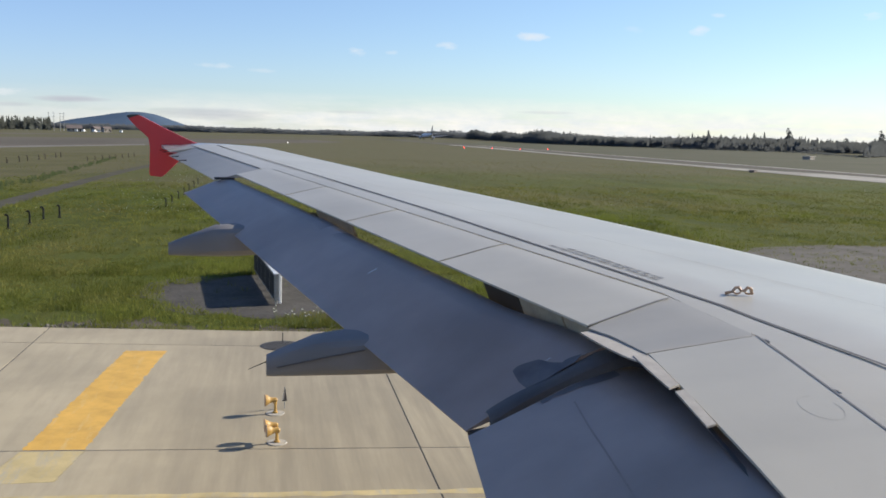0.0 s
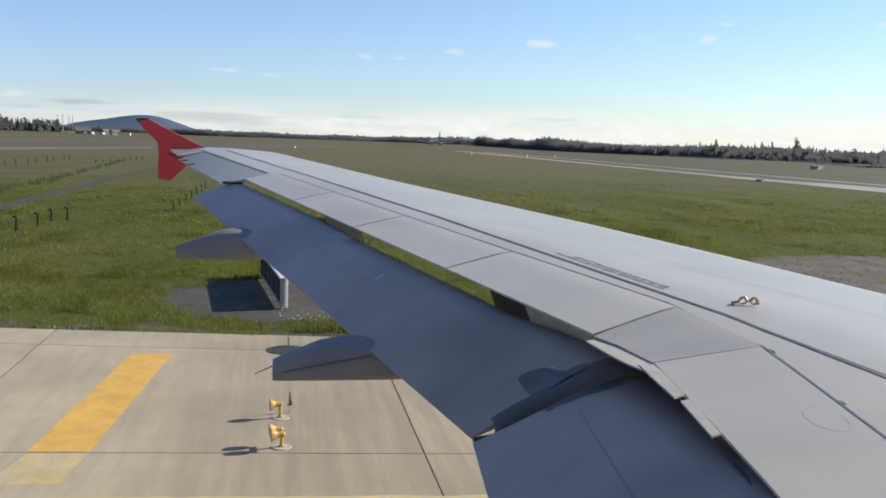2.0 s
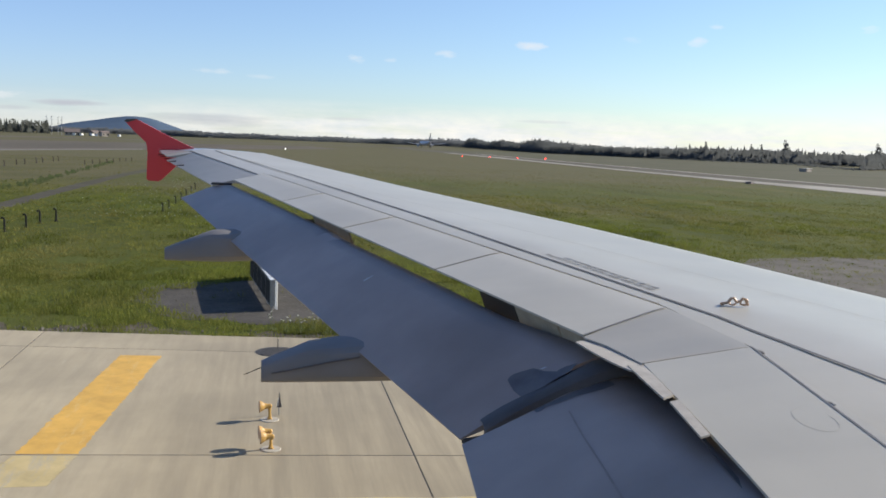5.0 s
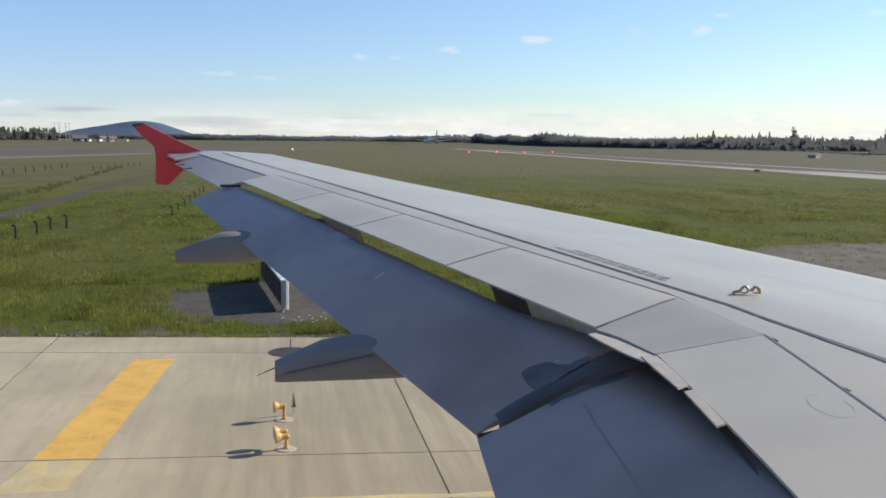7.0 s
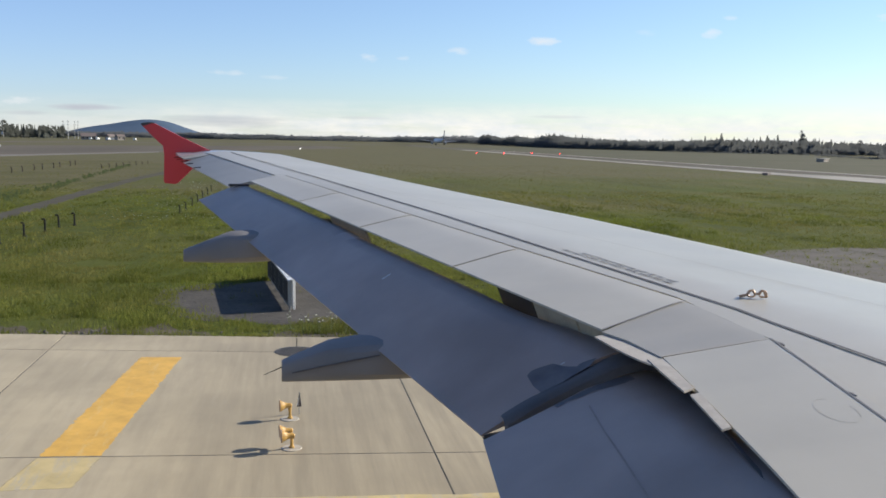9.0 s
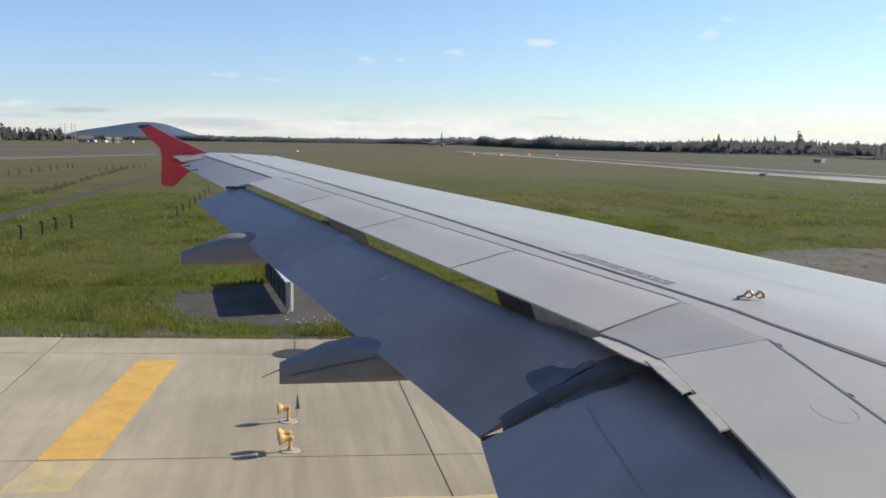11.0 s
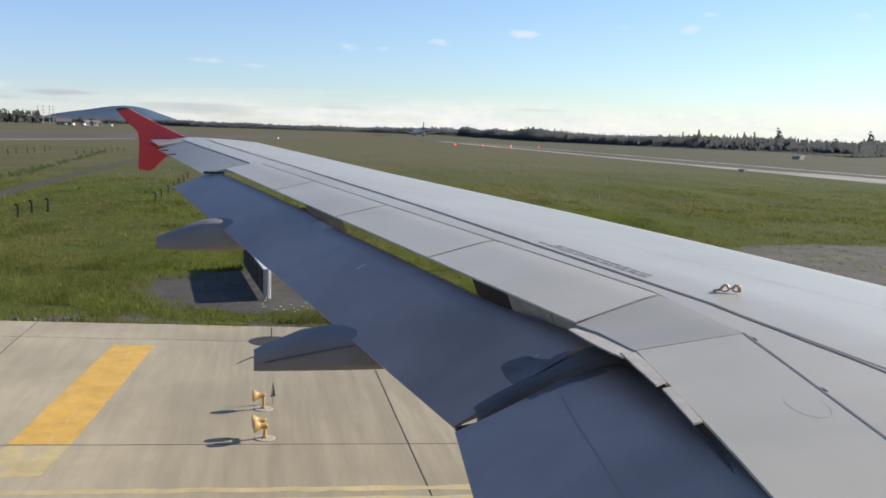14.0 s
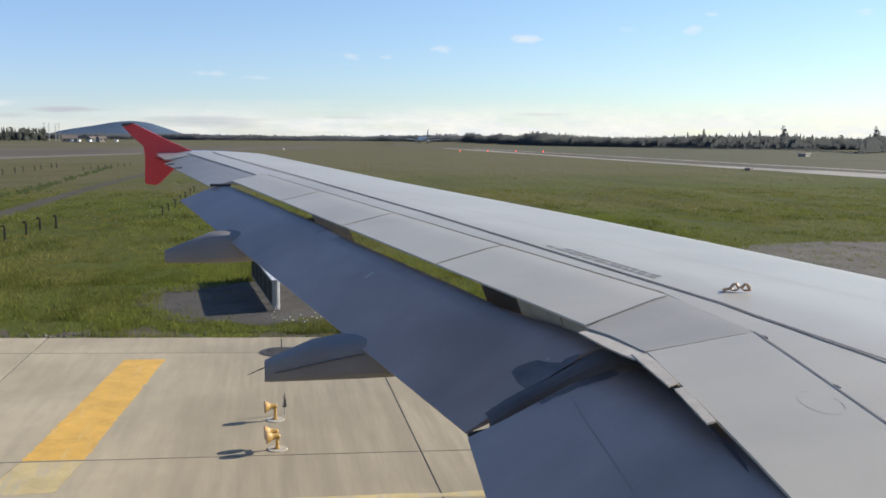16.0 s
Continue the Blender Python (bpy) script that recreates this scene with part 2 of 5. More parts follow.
def blade_material():
    """Grass blades: green to straw in patches, letting some light through."""
    m = bpy.data.materials.new("grass_blades")
    m.use_nodes = True
    k = Nodes(m.node_tree)
    co = k.add("ShaderNodeTexCoord").outputs["Object"]
    flat = k.scaled(co, (1, 0.5, 0))
    wide = k.noise(flat, 0.14, 4, 0.6)
    mid = k.noise(flat, 0.42, 5, 0.6)
    one = k.add("ShaderNodeNewGeometry").outputs["Random Per Island"]
    colour = k.mix(k.ramp(wide, 0.38, 0.62), (0.166, 0.190, 0.037), (0.196, 0.181, 0.058))
    colour = k.mix(k.math("MULTIPLY", k.ramp(mid, 0.46, 0.62), 0.85), colour, (0.082, 0.098, 0.019))
    sep = k.add("ShaderNodeSeparateXYZ")
    k.put(sep.inputs[0], co)
    mown = k.ramp(k.math("ADD", sep.outputs[1], k.math("MULTIPLY", k.math("SUBTRACT", wide, 0.5), 90)), 62, 130)
    colour = k.mix(k.math("MULTIPLY", mown, 0.8), colour, (0.185, 0.165, 0.070))
    colour = k.mix(k.math("MULTIPLY", k.ramp(one, 0.86, 0.96), 0.5), colour, (0.21, 0.185, 0.078))
    hsv = k.add("ShaderNodeHueSaturation")
    k.put(hsv.inputs["Color"], colour)
    k.put(hsv.inputs["Value"], k.math("ADD", k.math("MULTIPLY", one, 0.26), 0.92))
    d, t = k.add("ShaderNodeBsdfDiffuse"), k.add("ShaderNodeBsdfTranslucent")
    k.put(d.inputs[0], hsv)
    k.put(t.inputs[0], hsv)
    both = k.add("ShaderNodeMixShader")
    both.inputs[0].default_value = 0.38
    k.put(both.inputs[1], d)
    k.put(both.inputs[2], t)
    k.put(k.add("ShaderNodeOutputMaterial").inputs[0], both)
    return m


def nose_shade_material():
    """Dark rubber and painted slot shade along a flap nose, thinning out across the strip into clean paint."""
    m = bpy.data.materials.new("nose_shade_paint")
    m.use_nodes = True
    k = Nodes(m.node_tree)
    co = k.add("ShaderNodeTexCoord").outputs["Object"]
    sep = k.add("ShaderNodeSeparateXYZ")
    k.put(sep.inputs[0], k.add("ShaderNodeUVMap", uv_map="fade_uv"))
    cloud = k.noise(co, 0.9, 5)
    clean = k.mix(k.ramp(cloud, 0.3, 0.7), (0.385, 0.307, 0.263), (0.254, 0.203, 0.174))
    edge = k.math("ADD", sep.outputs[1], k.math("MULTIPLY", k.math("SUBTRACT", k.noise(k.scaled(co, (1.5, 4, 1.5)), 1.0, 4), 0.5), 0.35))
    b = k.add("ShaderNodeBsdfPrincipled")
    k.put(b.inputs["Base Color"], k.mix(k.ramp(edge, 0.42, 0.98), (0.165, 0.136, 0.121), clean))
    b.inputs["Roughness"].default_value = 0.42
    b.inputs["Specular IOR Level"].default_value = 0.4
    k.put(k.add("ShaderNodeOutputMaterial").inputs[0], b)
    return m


CONCRETE = concrete_material()
JOINT = material("joint_sealant", (0.035, 0.032, 0.03), rough=0.8)
YELLOW = worn_paint("yellow_marking", (0.66, 0.385, 0.075), 0.88, (0.60, 0.44, 0.19))
YELLOW_FAINT = worn_paint("faded_yellow_marking", (0.54, 0.425, 0.20), 0.72)
GRASS = grass_ground()
BLADES = blade_material()
DRY = material("dry_grass", (0.122, 0.106, 0.052), (0.092, 0.088, 0.036), rough=0.95, scale=0.12, fine=6, bump=0.6, bump_distance=0.1, specular=0.1)
VERGE_SOIL = material("verge_soil", (0.135, 0.112, 0.082), (0.085, 0.072, 0.052), rough=0.95, scale=1.6, fine=9, bump=0.9, fine_amount=0.5, bump_distance=0.05, specular=0.15)
GREY_DRY = material("grey_dry_grass", (0.118, 0.108, 0.068), (0.096, 0.094, 0.054), rough=0.95, scale=0.05, fine=0.6, bump=0, specular=0.1)
STALK = material("weed_stalk", (0.10, 0.13, 0.035), (0.13, 0.13, 0.05), rough=0.8, bump=0)
FLOWERS = material("white_flowers", (0.6, 0.6, 0.5), (0.5, 0.5, 0.35), rough=0.8, bump=0)
GRAVEL = material("gravel", (0.100, 0.090, 0.076), (0.066, 0.060, 0.051), rough=0.95, scale=0.8, fine=9, bump=0.8, fine_amount=0.5, bump_distance=0.05, specular=0.2)
TRACK = material("track_gravel", (0.094, 0.084, 0.066), (0.074, 0.068, 0.046), rough=0.95, scale=0.5, fine=5, bump=0.6, fine_amount=0.4, bump_distance=0.05, specular=0.1)
SOIL = material("bare_soil", (0.142, 0.126, 0.102), (0.10, 0.088, 0.072), rough=0.95, scale=0.7, fine=7, bump=0.8, fine_amount=0.5, bump_distance=0.05, specular=0.2)
PALE = material("pale_far_concrete", (0.128, 0.113, 0.084), (0.098, 0.087, 0.066), rough=0.85, specular=0.08, scale=0.03, fine=0.4, bump=0.0, stretch=(3, 0.3, 1))
ASPHALT = material("far_runway", (0.142, 0.122, 0.094), (0.110, 0.096, 0.076), rough=0.95, specular=0.08, scale=0.02, fine=0.4, bump=0.05, stretch=(2, 0.3, 1))
ROCK = material("stone", (0.145, 0.128, 0.105), (0.09, 0.082, 0.07), rough=0.9, scale=4, fine=30, bump=0.3, per_island=0.3)
WING = wing_paint("wing_grey_paint", (0.452, 0.412, 0.328), 0.30, 0.10, gloss=0.32)
SPOILER = wing_paint("spoiler_grey_paint", (0.498, 0.462, 0.380), 0.36, 0.12, gloss=0.32)
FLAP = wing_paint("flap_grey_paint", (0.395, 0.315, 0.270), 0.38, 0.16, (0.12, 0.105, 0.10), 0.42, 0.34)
FAIRING = wing_paint("fairing_grey_paint", (0.265, 0.250, 0.238), 0.75, 0.3, gloss=0.12)
KINK = wing_paint("kink_and_shade_paint", (0.405, 0.376, 0.318), 0.42, 0.2, gloss=0.35)
BARE = material("bare_leading_edge", (0.62, 0.64, 0.66), rough=0.3, metal=0.6, scale=2, bump=0.02)
NOSE_SHADE = nose_shade_material()
FLAP_SEAM = material("flap_skin_seam", (0.325, 0.26, 0.222), (0.255, 0.204, 0.176), rough=0.5, bump=0)
GREASE = material("dark_grease", (0.085, 0.076, 0.078), (0.15, 0.136, 0.13), rough=0.4, scale=6, bump=0)
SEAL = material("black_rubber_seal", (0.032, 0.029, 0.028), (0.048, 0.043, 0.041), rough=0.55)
LINE = material("dark_panel_gap", (0.11, 0.105, 0.105), rough=0.7, bump=0)
FINE_LINE = material("fine_panel_joint", (0.185, 0.180, 0.176), (0.145, 0.141, 0.140), rough=0.7, bump=0)
SPOILER_LINE = material("spoiler_joint_shade", (0.265, 0.255, 0.235), (0.22, 0.21, 0.20), rough=0.7, bump=0)
SLAT_LINE = material("faint_slat_joint", (0.37, 0.345, 0.30), (0.41, 0.37, 0.31), rough=0.6, bump=0)
SPECK = material("faint_scuff", (0.455, 0.42, 0.35), (0.49, 0.452, 0.372), rough=0.5, bump=0)
PRIMER = material("pale_primer_panel", (0.42, 0.385, 0.33), (0.33, 0.30, 0.26), rough=0.6, scale=6)
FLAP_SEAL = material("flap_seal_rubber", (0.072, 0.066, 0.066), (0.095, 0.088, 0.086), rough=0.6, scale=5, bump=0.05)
BROWN_PRIMER = material("brown_primer", (0.27, 0.235, 0.19), (0.20, 0.175, 0.14), rough=0.7, scale=6)
OLIVE = material("dull_primer", (0.45, 0.395, 0.29), (0.36, 0.315, 0.235), rough=0.7, scale=6)
RED = wing_paint("red_paint", (0.60, 0.036, 0.042), 0.35, 0.06)
WHITE = material("white_paint", (0.7, 0.7, 0.68), (0.6, 0.6, 0.58), rough=0.45, scale=2, bump=0.02)
BRASS = material("anodised_gold", (0.52, 0.36, 0.24), (0.40, 0.25, 0.15), rough=0.4, metal=0.2, scale=9)
LETTER = material("black_stencil", (0.10, 0.098, 0.10), rough=0.6, bump=0)
LAMP = material("yellow_lamp_paint", (0.60, 0.37, 0.115), (0.42, 0.25, 0.07), rough=0.28, scale=8)
LAMP_IN = material("dark_lens", (0.03, 0.03, 0.035), rough=0.15, bump=0)
PLATE = material("dusty_pale_plate", (0.46, 0.42, 0.35), (0.36, 0.33, 0.27), rough=0.7, scale=10)
GALV = material("galvanised_plate", (0.42, 0.41, 0.38), (0.32, 0.31, 0.29), rough=0.5, metal=0.4, scale=12)
DARK_FACE = material("dull_dark_sign_face", (0.050, 0.042, 0.035), (0.075, 0.062, 0.05), rough=0.9, scale=2, specular=0.05)
SIGN_GREY = material("sign_housing_grey", (0.26, 0.235, 0.20), (0.19, 0.17, 0.14), rough=0.6, scale=6)
# pale concrete tone and the glint on it, both in one colour
EDGE_PALE = material("pale_glint_strip", (0.40, 0.36, 0.29), (0.24, 0.215, 0.175), rough=0.7, scale=0.06, fine=0.4, bump=0, specular=0.15)
SHOULDER = material("pale_shoulder", (0.21, 0.19, 0.16), (0.17, 0.155, 0.13), rough=0.9, scale=0.05, fine=0.5, bump=0, specular=0.1)
IRON = material("cast_iron", (0.075, 0.068, 0.06), (0.05, 0.046, 0.042), rough=0.7, scale=9)
BLACK = material("black_plastic", (0.02, 0.02, 0.02), rough=0.85, specular=0.2)
WOOD = material("weathered_wood", (0.07, 0.055, 0.04), (0.045, 0.037, 0.03), rough=0.9, stretch=(8, 8, 1))
# haze of distance is mixed into the needle colours, strongest at the forest edge
NEEDLES = material("conifer_needles", (0.095, 0.098, 0.078), (0.075, 0.080, 0.066), rough=0.9, scale=0.3, fine=3, bump=0, per_island=0.4, specular=0.1)
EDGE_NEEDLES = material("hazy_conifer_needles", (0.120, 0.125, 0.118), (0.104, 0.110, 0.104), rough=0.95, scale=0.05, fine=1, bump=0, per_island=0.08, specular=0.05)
LEAVES = material("broad_leaves", (0.085, 0.105, 0.04), (0.065, 0.085, 0.032), rough=0.85, scale=0.5, fine=3, bump=0, per_island=0.4, specular=0.1)
BARK = material("bark", (0.09, 0.07, 0.05), (0.05, 0.04, 0.03), rough=0.95, scale=6)
# blue of the air between, painted straight onto the wooded slopes
HILL = material("haze_blue_hill", (0.098, 0.135, 0.185), (0.082, 0.118, 0.168), rough=1.0, scale=0.004, fine=0.03, bump=0, specular=0.0)
# bluish grey of these trees is distance haze in the colour
FARWOOD = material("far_woods_in_haze", (0.135, 0.142, 0.142), (0.115, 0.122, 0.124), rough=1.0, scale=0.02, fine=0.2, bump=0, specular=0.0, per_island=0.12)
WALLS = material("house_wall", (0.30, 0.27, 0.235), (0.22, 0.195, 0.17), rough=0.9, scale=0.3)
ROOF = material("house_roof", (0.19, 0.15, 0.13), rough=0.8)
GLASS = material("dark_window_glass", (0.02, 0.025, 0.03), rough=0.1, bump=0)
JET = material("airliner_white", (0.46, 0.46, 0.48), (0.40, 0.40, 0.43), rough=0.35, scale=0.3, bump=0)
NAVY = material("navy_tail_paint", (0.02, 0.03, 0.07), rough=0.4, bump=0)
TYRE = material("tyre_rubber", (0.02, 0.02, 0.02), rough=0.8, bump=0)
RED_LIGHT = glow("red_lamp_glow", (1.0, 0.03, 0.02), 9.0)
WHITE_LIGHT = glow("white_lamp_glow", (1.0, 0.95, 0.85), 3.0)


# ---- building ----
def mesh_of(name, bm, mat, smooth=False):
    bmesh.ops.recalc_face_normals(bm, faces=bm.faces)
    me = bpy.data.meshes.new(name)
    bm.to_mesh(me)
    bm.free()
    if smooth:
        for f in me.polygons:
            f.use_smooth = True
        me.set_sharp_from_angle(angle=radians(28))
    for m in (mat if isinstance(mat, (list, tuple)) else [mat]):
        me.materials.append(m)
    return me


def part(name, bm, mat, parent, label="", smooth=False):
    """Links a bmesh as one mesh object under a thing or a part."""
    ob = new(name, mesh_of(name, bm, mat, smooth))
    ob.parent = parent
    if parent is not None and parent.parent is not None:
        ob.matrix_parent_inverse = Matrix()
    return tagged(ob, label=label)


def thing(name, label, category, group="", kind="", at=(0, 0, 0), turn=0.0):
    ob = new(name)
    ob.empty_display_size = 0.2
    ob.matrix_basis = pose(*at, 0, 0, turn)
    return tagged(ob, label, category, group, kind)


def setting(name, bm, mat, label, category, kind="structure", smooth=False):
    return tagged(new(name, mesh_of(name, bm, mat, smooth)), label, category, "", kind)


def loft(bm, rings, closed=True, caps=True):
    """Skin over rings of equal length."""
    vs = [[bm.verts.new(p) for p in ring] for ring in rings]
    n = len(vs[0])
    for a, b in zip(vs, vs[1:]):
        for i in range(n if closed else n - 1):
            j = (i + 1) % n
            bm.faces.new((a[i], a[j], b[j], b[i]))
    if caps and closed:
        bm.faces.new(vs[0])
        bm.faces.new(vs[-1])
    return bm


def ring(centre, radius, axis="z", n=16, squash=1.0):
    c = Vector(centre)
    out = []
    for i in range(n):
        a = 2 * math.pi * i / n
        u, v = radius * math.cos(a), radius * squash * math.sin(a)
        out.append(c + {"z": Vector((u, v, 0)), "x": Vector((0, u, v)), "y": Vector((u, 0, v))}[axis])
    return out


def lathe(bm, steps, axis="z", n=16, base=(0, 0, 0)):
    """Steps: place along the axis, radius."""
    k = "xyz".index(axis)
    rings = []
    for s, r in steps:
        c = list(base)
        c[k] += s
        rings.append(ring(c, max(r, 0.0005), axis, n))
    return loft(bm, rings)


def tube(bm, pts, radius, n=8, end_radius=None):
    """A round bar along points."""
    pts = [Vector(p) for p in pts]
    rings = []
    for i, p in enumerate(pts):
        d = (pts[min(i + 1, len(pts) - 1)] - pts[max(i - 1, 0)]).normalized()
        u = d.cross(Vector((0.31, 0.42, 0.85))).normalized()
        v = d.cross(u)
        f = i / max(1, len(pts) - 1)
        r = radius if end_radius is None else radius + (end_radius - radius) * f
        rings.append([p + r * (u * math.cos(2 * math.pi * j / n) + v * math.sin(2 * math.pi * j / n)) for j in range(n)])
    return loft(bm, rings)


def block(bm, lo, hi, bevel=0.0):
    made = bmesh.ops.create_cube(bm, size=1.0)["verts"]
    for v in made:
        v.co = Vector([lo[i] + (hi[i] - lo[i]) * (v.co[i] + 0.5) for i in range(3)])
    if bevel:
        edges = list({e for v in made for e in v.link_edges})
        bmesh.ops.bevel(bm, geom=edges, offset=bevel, segments=2, affect="EDGES", profile=0.5)
    return bm


def prism(bm, corners, z0, z1):
    """A flat slab between z0 and z1 over corners (x, y)."""
    return loft(bm, [[(x, y, z0) for x, y in corners], [(x, y, z1) for x, y in corners]])


# ---- the airliner that carries the camera ----
Y_ROOT, Y_KINK, Y_TIP = 1.98, 6.4, 16.95


def le_x(y):
    return 6.07 - (y - Y_ROOT) * math.tan(radians(27.3))


def te_x(y):
    return 0.0 if y < Y_KINK else -(y - Y_KINK) * math.tan(radians(16.7))


CAMBER = ((0, 0.02, 0.05, 0.15, 0.35, 0.6, 0.75, 1.0), (-0.031, -0.011, -0.002, 0.0085, 0.0262, 0.045, 0.035, 0.0))


def upper(y, c, lift=0.0):
    """A point of the wing's upper skin at span y and chord fraction c."""
    le, te = le_x(y), te_x(y)
    s = (y - Y_KINK) / (Y_TIP - Y_KINK)
    z_te = 3.156 + 0.807 * s
    z_le = z_te - 0.026 + 0.10 * s
    h = float(np.interp(c, *CAMBER))
    lift += float(np.interp(c, (0, 0.1, 0.22, 0.45), (1, 1, 0.6, 0)) * np.interp(y, (5, 7.5, 9, 10.5, 12, 13.3), (0.01, 0.018, 0.028, 0.028, 0.013, 0)))
    return Vector((le + (te - le) * c, y, z_le + (z_te - z_le) * c + h * (le - te) + lift))


def lower(y, c):
    p = upper(y, c)
    t = float(np.interp(c, (0, 0.03, 0.1, 0.3, 0.6, 0.85, 1.0), (0, 0.045, 0.075, 0.115, 0.085, 0.03, 0.004)))
    p.z -= t * (le_x(y) - te_x(y))
    return p


def chord_at(y, x):
    return (le_x(y) - x) / (le_x(y) - te_x(y))


def on_wing(x, y, lift=0.0):
    return upper(y, chord_at(y, x), lift)


airliner = thing("airliner", "grey narrow-body airliner wing with lowered flaps and red wingtip", "airliner")
C_HINGE, C_SPOILER = 0.702, 0.902
CS = [0, 0.008, 0.02, 0.05, 0.1, 0.15, 0.22, 0.3, 0.38, 0.46, 0.54, 0.62]


def wing_rings(ys, end):
    out = []
    for y in ys:
        e = end(y)
        top = [c for c in CS if c < e - 0.02] + [e]
        while len(top) < len(CS) + 1:
            top.insert(-1, (top[-2] + top[-1]) / 2)
        out.append([upper(y, c) for c in reversed(top)] + [lower(y, c) for c in top[1:]])
    return out


# main box up to the spoiler hinge line, then the tip with its fixed trailing edge
bm = bmesh.new()
X_FRONT = upper(6.95, C_HINGE + 0.004).x


def box_end(y):
    """Chord fraction at which the wing box ends."""
    if y > 6.95:
        return C_HINGE + 0.004
    return chord_at(y, 1.035 - 0.09 * (6.09 - y) if y < 6.09 else 1.035 + (X_FRONT - 1.035) * (y - 6.09) / 0.86)


loft(bm, wing_rings([1.9, 3.0, 4.0, 5.0, 5.6, 6.09, 6.35, 6.65, 6.95] + list(np.linspace(7.3, 13.38, 20)), box_end))
wing = part("wing", bm, WING, airliner, "grey painted metal skin", smooth=True)
bm = bmesh.new()
loft(bm, wing_rings(np.linspace(13.38, 16.55, 10), lambda y: 0.752))
part("outer_wing", bm, WING, airliner, smooth=True)


def patch(bm, corners, thick, rows=8, cols=8, lift=0.0, fall=0.0):
    """A curved panel on the wing between four (y, c) corners, front inner, front outer, rear outer, rear inner."""
    grid = []
    for i in range(rows + 1):
        u = i / rows
        line = []
        for j in range(cols + 1):
            v = j / cols
            fy, fc = [corners[0][k] + (corners[1][k] - corners[0][k]) * u for k in (0, 1)]
            ry, rc = [corners[3][k] + (corners[2][k] - corners[3][k]) * u for k in (0, 1)]
            line.append(upper(fy + (ry - fy) * v, fc + (rc - fc) * v, lift - fall * v))
        grid.append(line)
    rings = [line + [p - Vector((0, 0, thick * (1.0 - 0.75 * k / cols))) for k, p in reversed(list(enumerate(line)))] for line in grid]
    loft(bm, rings)
    return bm


# outboard spoilers: side edges square to the hinge line
REAR_Y = [6.593, 8.286, 9.967, 11.564, 13.321]


def front_y(y):
    dx = upper(y, C_HINGE).x - upper(y, C_SPOILER).x
    return y + dx * math.tan(radians(18.5)) * 1.12


for a, b in zip(REAR_Y, REAR_Y[1:]):
    g = 0.010
    bm = patch(bmesh.new(), [(front_y(a) + g, C_HINGE + 0.012), (front_y(b) - g, C_HINGE + 0.012), (b - g, C_SPOILER), (a + g, C_SPOILER)], 0.05, lift=0.004)
    part("spoiler", bm, SPOILER, airliner, smooth=True)


# inboard spoiler and the fixed panel at the kink
def quad_panel(name, mat, pts, thick, parent=airliner, label="", lift=0.0, n=6):
    """Corners (x, y): front inner, front outer, rear outer, rear inner."""
    cor = [(y, chord_at(y, x)) for x, y in pts]
    return part(name, patch(bmesh.new(), cor, thick, n, 8, lift), mat, parent, label, smooth=True)


quad_panel("spoiler", SPOILER, [(0.682, 2.3), (1.02, 6.07), (0.437, 6.05), (-0.01, 2.3)], 0.05, lift=0.006, label="inboard spoiler panel with visible hinges")
quad_panel("kink_panel", KINK, [(1.025, 6.09), (X_FRONT - 0.012, 6.93), (0.30, 6.575), (0.437, 6.075)], 0.04, label="fixed grey trailing edge panel")
for y in (2.9, 4.1, 5.29, 6.0):
    x = 0.968 + 0.09 * (y - 5.29)
    bm = bmesh.new()
    p = on_wing(x, y, 0.008)
    block(bm, p + Vector((-0.012, -0.014, -0.012)), p + Vector((0.012, 0.014, -0.001)), 0.002)
    block(bm, p + Vector((-0.004, -0.04, -0.012)), p + Vector((0.004, 0.04, -0.001)), 0.001)
    part("hinge_fitting", bm, FAIRING, airliner, "dark hinge fitting")


def skin_line(name, pts, width, mat=LINE, lift=0.004, n=24, label=""):
    """A flat dark strip on the upper skin along (x, y) points."""
    bm = bmesh.new()
    prev = None
    for (x0, y0), (x1, y1) in zip(pts, pts[1:]):
        for i in range(n + 1):
            f = i / n
            x, y = x0 + (x1 - x0) * f, y0 + (y1 - y0) * f
            pair = [bm.verts.new(on_wing(x + s * width / 2, y + (0 if width else s * 0.006), lift)) for s in (1, -1)]
            if prev:
                bm.faces.new((prev[0], prev[1], pair[1], pair[0]))
            prev = pair
    return part(name, bm, mat, airliner, label)


skin_line("panel_gap", [(2.1, 2.0), (1.34, 5.6), (1.125, 6.65), (-0.01, 10.11), (-2.13, 16.0), (-2.25, 16.4)], 0.025, label="long dark sealed gap along the wing box")
skin_line("aileron_gap", [(-1.57, 13.5), (-2.63, 16.48)], 0.018, lift=0.005)
skin_line("slat_gap", [(4.55, 2.2), (2.30, 6.6), (-0.12, 11.5), (-1.80, 15.2)], 0.009, mat=SLAT_LINE)
skin_line("rib_gap", [(-1.32, 13.40), (-1.60, 13.46)], 0.012)

# fine dark joints round the spoilers
for a in REAR_Y:
    f, r = upper(front_y(a), C_HINGE + 0.012), upper(a, C_SPOILER)
    skin_line("spoiler_joint", [(f.x, f.y), (r.x, r.y)], 0.0, mat=SPOILER_LINE, lift=0.008, n=6)
skin_line("hinge_joint", [(upper(6.95, C_HINGE + 0.008).x, 6.95), (upper(13.35, C_HINGE + 0.008).x, 13.35)], 0.010, mat=FINE_LINE, lift=0.0075)
skin_line("hinge_joint", [(0.689, 2.3), (1.025, 6.08)], 0.010, mat=FINE_LINE, lift=0.008)
skin_line("spoiler_joint", [(1.025, 6.085), (0.439, 6.065)], 0.0, mat=SLAT_LINE, lift=0.009, n=6)

